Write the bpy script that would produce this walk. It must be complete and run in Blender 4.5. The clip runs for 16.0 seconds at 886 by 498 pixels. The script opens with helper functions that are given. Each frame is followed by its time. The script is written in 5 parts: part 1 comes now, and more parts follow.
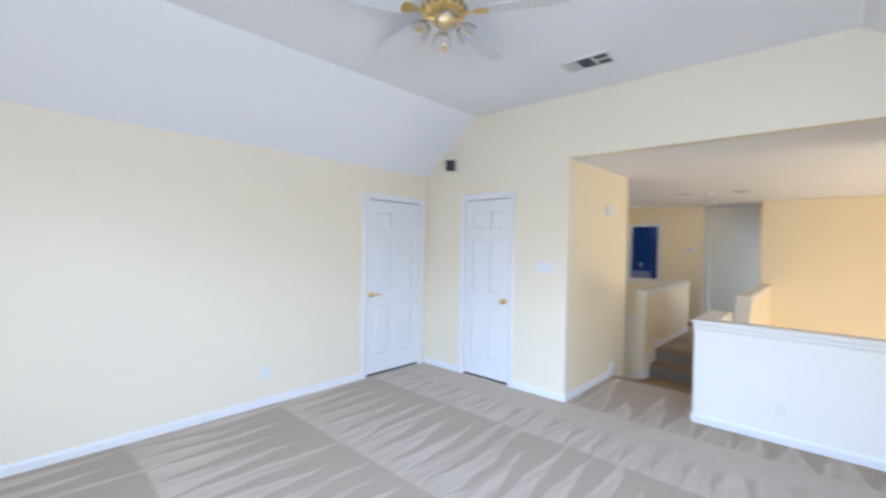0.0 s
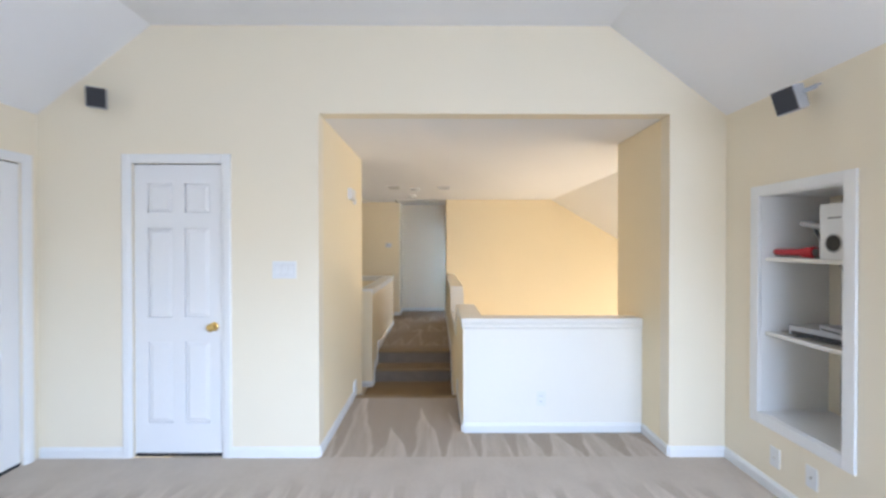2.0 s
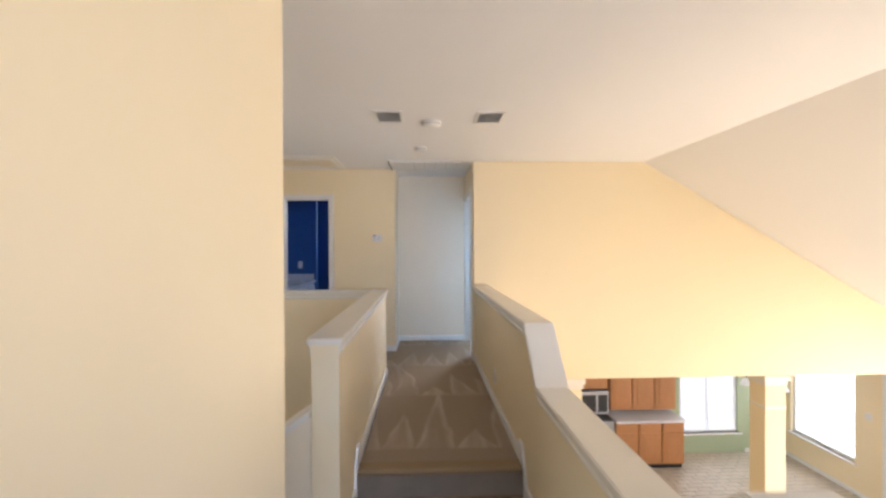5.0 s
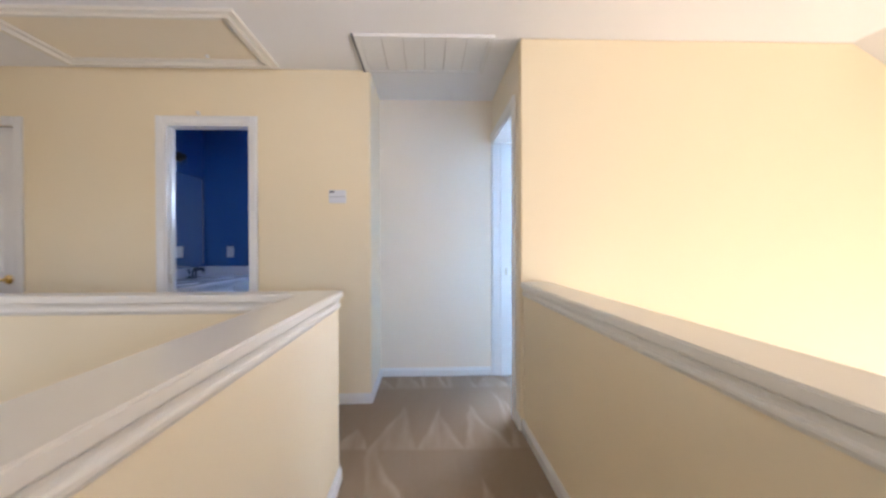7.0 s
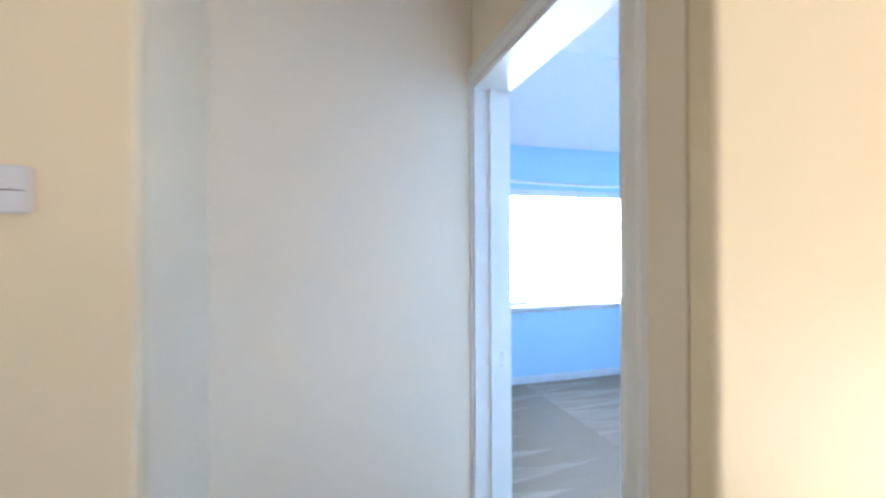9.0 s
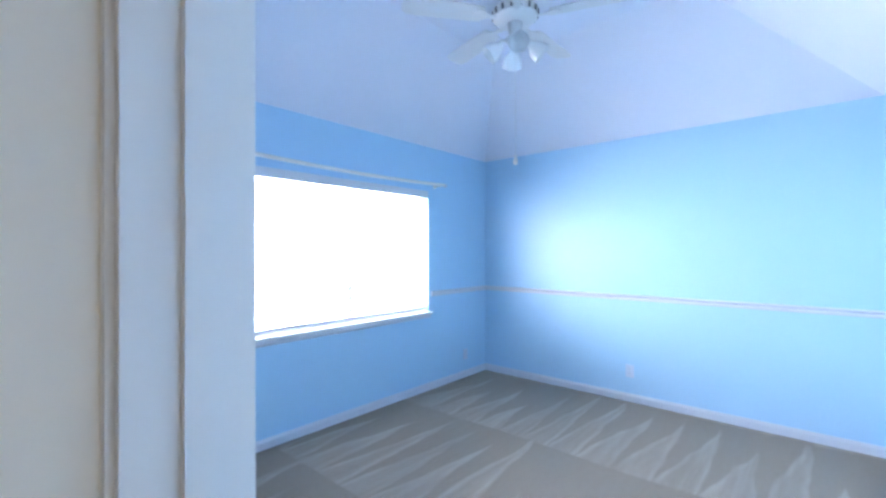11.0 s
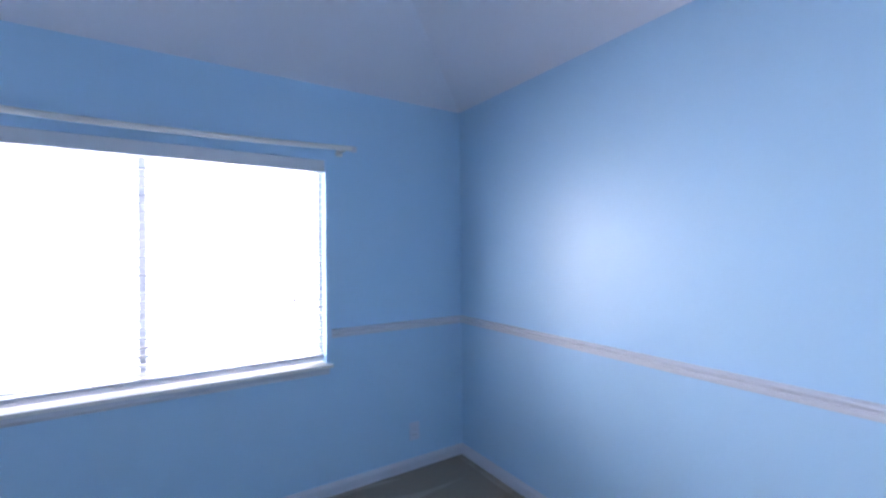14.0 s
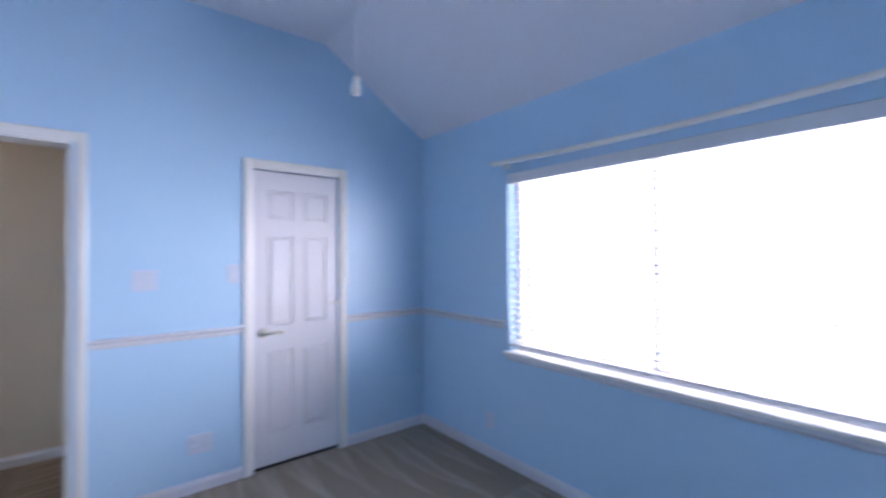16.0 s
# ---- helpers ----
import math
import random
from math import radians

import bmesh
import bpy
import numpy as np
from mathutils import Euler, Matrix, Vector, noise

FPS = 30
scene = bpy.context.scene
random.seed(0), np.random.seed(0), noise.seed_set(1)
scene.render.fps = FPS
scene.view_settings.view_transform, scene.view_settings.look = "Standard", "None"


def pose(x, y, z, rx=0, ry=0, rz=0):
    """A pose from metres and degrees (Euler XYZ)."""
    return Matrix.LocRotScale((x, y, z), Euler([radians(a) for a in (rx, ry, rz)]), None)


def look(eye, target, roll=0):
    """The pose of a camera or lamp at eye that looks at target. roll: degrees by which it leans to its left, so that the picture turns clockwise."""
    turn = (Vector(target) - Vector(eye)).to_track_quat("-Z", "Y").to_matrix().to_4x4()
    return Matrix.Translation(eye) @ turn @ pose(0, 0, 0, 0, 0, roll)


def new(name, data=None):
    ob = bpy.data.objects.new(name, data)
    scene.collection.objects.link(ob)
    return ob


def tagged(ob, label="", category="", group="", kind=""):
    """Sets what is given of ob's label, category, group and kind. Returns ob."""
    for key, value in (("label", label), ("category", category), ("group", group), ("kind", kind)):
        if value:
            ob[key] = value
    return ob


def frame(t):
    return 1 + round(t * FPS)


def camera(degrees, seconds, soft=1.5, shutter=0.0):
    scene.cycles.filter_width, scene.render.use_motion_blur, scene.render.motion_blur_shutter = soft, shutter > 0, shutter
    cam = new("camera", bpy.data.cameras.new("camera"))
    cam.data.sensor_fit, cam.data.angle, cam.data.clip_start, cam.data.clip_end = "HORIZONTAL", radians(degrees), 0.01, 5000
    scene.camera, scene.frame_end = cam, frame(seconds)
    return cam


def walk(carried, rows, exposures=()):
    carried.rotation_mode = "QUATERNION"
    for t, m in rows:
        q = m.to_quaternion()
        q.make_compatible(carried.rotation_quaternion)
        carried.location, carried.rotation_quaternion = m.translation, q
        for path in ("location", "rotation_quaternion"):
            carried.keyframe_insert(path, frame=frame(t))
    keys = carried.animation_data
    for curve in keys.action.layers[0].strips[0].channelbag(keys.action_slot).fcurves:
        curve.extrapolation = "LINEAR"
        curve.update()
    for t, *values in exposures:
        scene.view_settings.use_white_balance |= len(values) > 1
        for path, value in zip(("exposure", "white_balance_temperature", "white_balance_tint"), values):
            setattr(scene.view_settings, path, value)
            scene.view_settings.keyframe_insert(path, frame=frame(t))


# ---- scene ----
cam = camera(92.1, 16.0, soft=2.6, shutter=0.5)
PATH = [
    (0, (1.912, -3.882, 1.529), (0.562, -2.406, 1.502), 1.0),
    (0.5, (1.774, -3.786, 1.51), (0.798, -2.041, 1.49), 0.7),
    (1, (1.469, -3.615, 1.48), (0.851, -1.713, 1.471), 0.4),
    (1.5, (1.122, -3.346, 1.473), (0.845, -1.365, 1.459), 0.2),
    (2, (0.846, -2.958, 1.468), (0.855, -0.958, 1.452), 0.0),
    (2.5, (0.636, -2.425, 1.46), (0.717, -0.426, 1.439), -0.2),
    (3, (0.543, -1.873, 1.425), (0.62, 0.125, 1.407), -0.3),
    (3.5, (0.439, -1.274, 1.406), (0.522, 0.724, 1.389), -0.2),
    (4, (0.394, -0.676, 1.405), (0.476, 1.322, 1.385), -0.2),
    (4.2, (0.417, -0.449, 1.396), (0.491, 1.549, 1.38), -0.3),
    (6.3, (0.355, 1.904, 1.152), (0.429, 3.902, 1.141), -0.1),
    (6.5, (0.366, 2.175, 1.078), (0.442, 4.174, 1.06), -0.0),
    (7, (0.378, 2.944, 1.121), (0.452, 4.943, 1.108), -0.2),
    (7.5, (0.34, 3.448, 1.28), (0.419, 5.447, 1.267), -0.3),
    (8, (0.334, 3.918, 1.381), (0.421, 5.916, 1.371), -0.2),
    (8.5, (0.345, 4.499, 1.381), (0.509, 6.493, 1.385), -0.0),
    (9, (0.339, 4.987, 1.356), (0.898, 6.907, 1.357), -0.3),
    (9.5, (0.499, 5.451, 1.386), (1.399, 7.237, 1.359), 0.6),
    (9.8, (0.576, 5.65, 1.386), (1.668, 7.325, 1.358), 0.5),
    (10, (0.647, 5.781, 1.382), (1.866, 7.367, 1.359), 0.5),
    (10.2, (0.697, 5.848, 1.39), (2.017, 7.35, 1.366), 0.4),
    (12.3, (1.39, 6.19, 1.346), (2.954, 7.437, 1.368), -0.4),
    (12.5, (1.579, 6.224, 1.357), (3.128, 7.488, 1.358), -0.2),
    (13, (2.109, 6.358, 1.43), (3.663, 7.616, 1.412), -0.1),
    (13.5, (2.59, 6.446, 1.458), (4.068, 7.794, 1.431), -0.6),
    (14, (3.128, 6.418, 1.425), (4.21, 8.1, 1.433), -0.5),
    (14.5, (3.443, 6.493, 1.409), (4.048, 8.399, 1.416), -0.6),
    (15, (3.713, 6.53, 1.464), (3.6, 8.527, 1.444), -0.5),
    (15.3, (3.82, 6.585, 1.444), (3.214, 8.491, 1.457), -0.5),
    (15.5, (3.913, 6.618, 1.447), (2.985, 8.39, 1.459), -0.2),
    (15.6, (3.956, 6.648, 1.42), (2.883, 8.336, 1.436), -0.9),
    (16, (4.058, 6.76, 1.42), (2.491, 8.003, 1.445), -0.3),
]
EXPOSURES = [(0, 0.68, 6200, 10), (1.5, 0.75, 6350, 10), (2.5, 0.78, 6450, 10), (4.2, 0.85, 6500, 12), (6.3, 1.2, 6150, 17), (7.0, 1.34, 6000, 16), (8.5, 1.33, 5700, 13), (9.5, 1.24, 6050, 11), (10.0, 0.8, 6000, 13), (10.2, 0.74, 6000, 13), (12.3, 0.2, 6200, 17), (12.6, 0.05, 6250, 18), (13.1, -0.12, 6350, 20), (14.5, -0.3, 6500, 24), (16.0, -0.3, 6700, 27)]
L_BED, L_GAME, L_GREAT, L_BATH, L_FOYER = 128, 190, 112, 21, 7
walk(cam, [(t, look(eye, goal, roll)) for t, eye, goal, roll in PATH], EXPOSURES)

# ---- world, sun, daylight at the windows and added fill lamps ----
world = bpy.data.worlds.new("world")
scene.world = world
world.use_nodes = True
_wn = world.node_tree.nodes
_sky = _wn.new("ShaderNodeTexSky")
_sky.sky_type, _sky.sun_disc = "NISHITA", False
_sky.sun_elevation, _sky.sun_rotation = radians(48), radians(183)
world.node_tree.links.new(_sky.outputs[0], _wn["Background"].inputs[0])
_wn["Background"].inputs[1].default_value = 0.12

sun = new("sun", bpy.data.lights.new("sun", "SUN"))
sun.data.energy, sun.data.angle, sun.data.color = 3.0, radians(0.5), (1.0, 0.95, 0.88)
sun.matrix_world = look((0, 0, 20), (0.4, 8.0, 11.0))


def window_light(name, eye, target, wide, high, watts, colour):
    """An area lamp for sky light at a window; several windows are unseen and assumed."""
    lamp = new(name, bpy.data.lights.new(name, "AREA"))
    lamp.data.shape, lamp.data.size, lamp.data.size_y = "RECTANGLE", wide, high
    lamp.data.energy, lamp.data.color = watts, colour
    lamp.matrix_world = look(eye, target)
    return lamp


window_light("daylight_bedroom", (2.99, 9.06, 1.36), (2.9, 6.2, 1.22), 1.74, 1.14, L_BED, (0.90, 0.94, 1.0))
# Four fill lamps added for the game room; the bluer two whiten its lower walls.
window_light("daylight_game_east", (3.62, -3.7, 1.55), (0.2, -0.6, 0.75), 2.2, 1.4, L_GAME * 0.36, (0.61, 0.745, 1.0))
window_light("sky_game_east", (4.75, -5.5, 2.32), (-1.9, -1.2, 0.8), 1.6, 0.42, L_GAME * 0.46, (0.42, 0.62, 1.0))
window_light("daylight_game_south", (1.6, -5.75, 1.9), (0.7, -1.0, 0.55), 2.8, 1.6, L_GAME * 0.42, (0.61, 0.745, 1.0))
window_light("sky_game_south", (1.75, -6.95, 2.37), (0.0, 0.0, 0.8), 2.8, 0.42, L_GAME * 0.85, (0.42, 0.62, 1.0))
# Added fill from the great room's unseen south side, to brighten the hall.
window_light("daylight_great_room", (4.8, 0.80, -0.70), (0.6, 4.6, 1.3), 3.4, 1.4, L_GREAT * 0.38, (1.0, 0.89, 0.76))
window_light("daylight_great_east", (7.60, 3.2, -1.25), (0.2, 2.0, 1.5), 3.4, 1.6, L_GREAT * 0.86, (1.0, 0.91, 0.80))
# Weak fill lamp added west of the stairwell; no window is known there.
window_light("daylight_foyer", (-3.29, 3.3, 1.1), (0.0, 4.7, 1.2), 2.4, 1.5, L_FOYER, (1.0, 0.90, 0.78))
window_light("daylight_bathroom", (-0.06, 9.12, 1.84), (-0.9, 6.8, 0.9), 0.68, 0.32, L_BATH, (0.56, 0.76, 1.0))


# ---- materials ----
def nodes_of(name):
    m = bpy.data.materials.new(name)
    m.use_nodes = True
    return m, m.node_tree.nodes, m.node_tree.links, m.node_tree.nodes["Principled BSDF"]


def paint(name, colour, rough=0.6, spread=0.03, grain=90.0, bump=0.15, blotch=1.3, metal=0.0, dist=0.002):
    """A painted or plain surface: broad uneven tone, fine relief."""
    m, n, l, b = nodes_of(name)
    co = n.new("ShaderNodeTexCoord")
    big = n.new("ShaderNodeTexNoise")
    big.inputs["Scale"].default_value, big.inputs["Detail"].default_value = blotch, 5
    l.new(co.outputs["Object"], big.inputs["Vector"])
    ramp = n.new("ShaderNodeMix")
    ramp.data_type = "RGBA"
    ramp.inputs[6].default_value = (*[c * (1 - spread) for c in colour], 1)
    ramp.inputs[7].default_value = (*[min(1, c * (1 + spread)) for c in colour], 1)
    l.new(big.outputs["Fac"], ramp.inputs[0])
    l.new(ramp.outputs[2], b.inputs["Base Color"])
    fine = n.new("ShaderNodeTexNoise")
    fine.inputs["Scale"].default_value, fine.inputs["Detail"].default_value = grain, 4
    l.new(co.outputs["Object"], fine.inputs["Vector"])
    bm_ = n.new("ShaderNodeBump")
    bm_.inputs["Strength"].default_value, bm_.inputs["Distance"].default_value = bump, dist
    l.new(fine.outputs["Fac"], bm_.inputs["Height"])
    l.new(bm_.outputs["Normal"], b.inputs["Normal"])
    rr = n.new("ShaderNodeMapRange")
    rr.inputs["To Min"].default_value, rr.inputs["To Max"].default_value = max(0, rough - 0.06), min(1, rough + 0.06)
    l.new(big.outputs["Fac"], rr.inputs["Value"])
    l.new(rr.outputs["Result"], b.inputs["Roughness"])
    b.inputs["Metallic"].default_value = metal
    return m


def carpet(name, dark, light, pitch, row, seam, calm, across=False, gain=1.0, least=0.25, more=1.0, hollow=0.75):
    """Cut-pile carpet with the spikes that a vacuum cleaner leaves in its nap. Rows begin at `seam`; past `calm` the nap is trodden flat."""
    m, n, l, b = nodes_of(name)
    co = n.new("ShaderNodeTexCoord")

    def math_(op, a, c=None, d=None):
        k = n.new("ShaderNodeMath")
        k.operation = op
        for i, v in enumerate((a, c, d)):
            if v is None:
                continue
            if isinstance(v, (int, float)):
                k.inputs[i].default_value = v
            else:
                l.new(v, k.inputs[i])
        return k.outputs[0]

    def ramp(v, a, c, smooth=True):
        k = n.new("ShaderNodeMapRange")
        k.interpolation_type = "SMOOTHSTEP" if smooth else "LINEAR"
        k.inputs["From Min"].default_value, k.inputs["From Max"].default_value = a, c
        l.new(v, k.inputs["Value"])
        return k.outputs["Result"]

    def noise(vec, scale, detail):
        k = n.new("ShaderNodeTexNoise")
        k.inputs["Scale"].default_value, k.inputs["Detail"].default_value = scale, detail
        l.new(vec, k.inputs["Vector"])
        return k

    def chance(a, c):
        k = n.new("ShaderNodeTexWhiteNoise")
        k.noise_dimensions = "2D"
        v = n.new("ShaderNodeCombineXYZ")
        l.new(a, v.inputs[0])
        l.new(c, v.inputs[1])
        l.new(v.outputs[0], k.inputs["Vector"])
        return k.outputs["Value"]

    warp = noise(co.outputs["Object"], 0.9, 3)
    add = n.new("ShaderNodeVectorMath")
    add.operation = "MULTIPLY_ADD"
    l.new(warp.outputs["Color"], add.inputs[0])
    add.inputs[1].default_value = (0.34, 0.10, 0) if not across else (0.10, 0.34, 0)
    l.new(co.outputs["Object"], add.inputs[2])
    sep = n.new("ShaderNodeSeparateXYZ")
    l.new(add.outputs[0], sep.inputs[0])
    side, run = (sep.outputs[1], sep.outputs[0]) if across else (sep.outputs[0], sep.outputs[1])
    # the nap's rows and their teeth, each of its own length and lean
    v = math_("DIVIDE", math_("SUBTRACT", run, seam + 0.05), row)
    line, along = math_("FLOOR", v), math_("FRACT", v)
    lean = math_("MULTIPLY", math_("SUBTRACT", chance(line, line), 0.5), 1.1)
    u = math_("ADD", math_("DIVIDE", side, pitch), math_("MULTIPLY", along, lean))
    tooth = math_("FLOOR", u)
    luck = chance(tooth, line)
    saw = math_("MULTIPLY", math_("PINGPONG", u, 0.5), 2.0)
    reach = math_("DIVIDE", along, math_("ADD", math_("MULTIPLY", math_("MULTIPLY", luck, luck), more), least))
    spike = math_("SUBTRACT", saw, reach)
    body = ramp(spike, -0.10, 0.10)
    stroke = math_("MULTIPLY", body, math_("SUBTRACT", 1.0, math_("MULTIPLY", ramp(spike, 0.12, 0.42), math_("MULTIPLY", luck, hollow))))
    lane = n.new("ShaderNodeMapping")
    lane.inputs["Scale"].default_value = (0.5, 5.0, 1) if across else (5.0, 0.5, 1)
    l.new(co.outputs["Object"], lane.inputs["Vector"])
    streak = noise(lane.outputs["Vector"], 3.0, 6)
    mottle = noise(co.outputs["Object"], 3.4, 5)
    flat = ramp(math_("ADD", run, math_("MULTIPLY", mottle.outputs["Fac"], 0.5)), calm + 0.10, calm + 0.40)
    patch = math_("MULTIPLY_ADD", ramp(streak.outputs["Fac"], 0.34, 0.62, False), 0.65, 0.35)
    marked = math_("MULTIPLY", stroke, patch)
    trodden = math_("MULTIPLY_ADD", ramp(mottle.outputs["Fac"], 0.30, 0.66, False), 0.32, 0.34)
    nap = math_("ADD", math_("MULTIPLY", marked, math_("SUBTRACT", 1.0, flat)), math_("MULTIPLY", trodden, flat))
    pile = noise(co.outputs["Object"], 260, 3)
    clump = noise(co.outputs["Object"], 38, 4)
    tone = math_("ADD", math_("MULTIPLY", nap, 0.62 * gain), math_("ADD", math_("MULTIPLY", clump.outputs["Fac"], 0.24), math_("ADD", math_("MULTIPLY", pile.outputs["Fac"], 0.20), math_("MULTIPLY", streak.outputs["Fac"], 0.16))))
    mix = n.new("ShaderNodeMix")
    mix.data_type = "RGBA"
    mix.inputs[6].default_value, mix.inputs[7].default_value = (*dark, 1), (*light, 1)
    l.new(tone, mix.inputs[0])
    l.new(mix.outputs[2], b.inputs["Base Color"])
    b.inputs["Roughness"].default_value = 0.95
    b.inputs["Sheen Weight"].default_value = 0.15
    b.inputs["Specular IOR Level"].default_value = 0.15
    bump = n.new("ShaderNodeBump")
    bump.inputs["Strength"].default_value, bump.inputs["Distance"].default_value = 0.6, 0.006
    l.new(math_("ADD", pile.outputs["Fac"], math_("ADD", math_("MULTIPLY", nap, 0.5), clump.outputs["Fac"])), bump.inputs["Height"])
    l.new(bump.outputs["Normal"], b.inputs["Normal"])
    return m


def glass(name, colour=(0.95, 0.97, 1.0), rough=0.0):
    m, n, l, b = nodes_of(name)
    b.inputs["Base Color"].default_value = (*colour, 1)
    b.inputs["Roughness"].default_value = rough
    b.inputs["Transmission Weight"].default_value = 1.0
    b.inputs["IOR"].default_value = 1.45
    return m


def planks(name, a, c, scale):
    """Wood or stone floor boards far below."""
    m, n, l, b = nodes_of(name)
    co = n.new("ShaderNodeTexCoord")
    br = n.new("ShaderNodeTexBrick")
    br.inputs["Color1"].default_value, br.inputs["Color2"].default_value = (*a, 1), (*c, 1)
    br.inputs["Mortar"].default_value = (0.22, 0.18, 0.14, 1)
    br.inputs["Scale"].default_value, br.inputs["Mortar Size"].default_value = scale, 0.012
    l.new(co.outputs["Object"], br.inputs["Vector"])
    l.new(br.outputs["Color"], b.inputs["Base Color"])
    b.inputs["Roughness"].default_value = 0.45
    return m


def wood(name, a, c):
    m, n, l, b = nodes_of(name)
    co = n.new("ShaderNodeTexCoord")
    mp = n.new("ShaderNodeMapping")
    mp.inputs["Scale"].default_value = (14, 14, 1.6)
    l.new(co.outputs["Object"], mp.inputs["Vector"])
    no = n.new("ShaderNodeTexNoise")
    no.inputs["Scale"].default_value, no.inputs["Detail"].default_value, no.inputs["Distortion"].default_value = 3, 8, 1.2
    l.new(mp.outputs["Vector"], no.inputs["Vector"])
    mix = n.new("ShaderNodeMix")
    mix.data_type = "RGBA"
    mix.inputs[6].default_value, mix.inputs[7].default_value = (*a, 1), (*c, 1)
    l.new(no.outputs["Fac"], mix.inputs[0])
    l.new(mix.outputs[2], b.inputs["Base Color"])
    b.inputs["Roughness"].default_value = 0.4
    return m


CREAM = paint("cream_wall_paint", (0.84, 0.745, 0.58), 0.50, 0.025, 70, 0.22)
GOLD = paint("golden_wall_paint", (0.86, 0.735, 0.51), 0.55, 0.025, 70, 0.22)
PALE = paint("pale_wall_paint", (0.85, 0.755, 0.62), 0.55, 0.025, 70, 0.22)
CEIL = paint("ceiling_paint", (0.84, 0.83, 0.83), 0.85, 0.02, 45, 0.35, 0.9, dist=0.004)
TRIM = paint("white_trim_paint", (0.80, 0.79, 0.77), 0.32, 0.02, 30, 0.05)
# White trim again, with the bedroom's bluish light mixed into its colour.
TRIMB = paint("blue_lit_white_trim_paint", (0.61, 0.62, 0.69), 0.4, 0.02, 30, 0.05)
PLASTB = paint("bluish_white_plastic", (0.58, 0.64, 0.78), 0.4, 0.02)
DOORP = paint("white_door_paint", (0.80, 0.79, 0.78), 0.34, 0.02, 40, 0.08)
# White door paint darkened in colour for the weaker light on the closet door.
CLOSETP = paint("dimmed_white_door_paint", (0.70, 0.70, 0.74), 0.38, 0.02, 40, 0.08)
CAPP = paint("cream_cap_paint", (0.80, 0.76, 0.68), 0.3, 0.02, 30, 0.05)
BLUE = paint("sky_blue_wall_paint", (0.42, 0.64, 0.83), 0.37, 0.03, 70, 0.22)
BEDCEIL = paint("bedroom_ceiling_paint", (0.77, 0.78, 0.86), 0.85, 0.02, 45, 0.35, 0.9, dist=0.004)
NAVY = paint("deep_blue_wall_paint", (0.03, 0.125, 0.34), 0.45, 0.06, 70, 0.2)
GREEN = paint("sage_green_wall_paint", (0.36, 0.42, 0.27), 0.55, 0.03, 70, 0.2)
CARPET = carpet("beige_carpet", (0.36, 0.282, 0.205), (0.66, 0.565, 0.465), 0.20, 1.15, -2.0, -0.40, gain=1.0, least=0.75, more=0.7, hollow=0.25)
# Same beige carpet; the bedroom's dimmer light is put into darker tones.
CARPET_B = carpet("dimmed_bedroom_carpet", (0.215, 0.172, 0.128), (0.40, 0.335, 0.268), 0.23, 1.25, 3.55, 9.0, across=True, least=0.5, more=0.7, hollow=0.6)
# Hall, passage and stairs: the beige carpet with their shade put into the colour.
CARPET_S = carpet("shaded_hall_carpet", (0.225, 0.156, 0.09), (0.47, 0.37, 0.27), 0.25, 1.0, 4.3, 9.0, gain=0.85)
CARPET_P = carpet("shaded_passage_carpet", (0.30, 0.222, 0.145), (0.60, 0.50, 0.40), 0.26, 1.25, -0.1, 9.0, gain=1.0, least=0.45, more=0.8, hollow=0.6)
CARPET_T = paint("shaded_stair_carpet", (0.285, 0.196, 0.108), 0.95, 0.14, 240, 0.7, 7.0, dist=0.006)
# Stair carpet once more, greyed and darkened for the shaded, bluish-lit risers.
RISER = paint("shaded_riser_carpet", (0.235, 0.185, 0.14), 0.95, 0.22, 200, 0.8, 9.0, dist=0.006)
# Cream wall paint made paler: the blue daylight on this half wall, as colour.
HALFW = paint("daylit_cream_wall_paint", (0.83, 0.785, 0.70), 0.55, 0.025, 70, 0.22)
BRASS = paint("polished_brass", (0.80, 0.58, 0.24), 0.22, 0.05, 60, 0.03, metal=1.0)
NICKEL = paint("satin_nickel", (0.62, 0.58, 0.50), 0.3, 0.05, 60, 0.03, metal=1.0)
IRON = paint("black_wrought_iron", (0.018, 0.016, 0.015), 0.45, 0.2, 60, 0.3, metal=0.6)
PLASTIC = paint("white_plastic", (0.78, 0.77, 0.75), 0.35, 0.02, 40, 0.03)
GREY = paint("grey_speaker_case", (0.36, 0.36, 0.37), 0.5, 0.05, 60, 0.1)
MESHG = paint("dark_speaker_cloth", (0.045, 0.045, 0.05), 0.85, 0.25, 300, 0.5)
SLOT = paint("dark_gap", (0.02, 0.02, 0.02), 0.8, 0.1)
VENTG = paint("grey_vent_shadow", (0.16, 0.16, 0.17), 0.7, 0.1)
RED = paint("red_plastic", (0.55, 0.02, 0.03), 0.35, 0.05)
SILVER = paint("brushed_silver_case", (0.42, 0.43, 0.46), 0.35, 0.05, 120, 0.06, metal=0.7)
BLACKP = paint("black_plastic", (0.02, 0.02, 0.022), 0.4, 0.1)
VINYL = paint("grey_window_vinyl", (0.56, 0.57, 0.61), 0.45, 0.03)
RAILM = paint("white_blind_rail", (0.66, 0.68, 0.72), 0.4, 0.02)
SLATM = paint("white_blind_slat", (0.80, 0.81, 0.84), 0.4, 0.02)


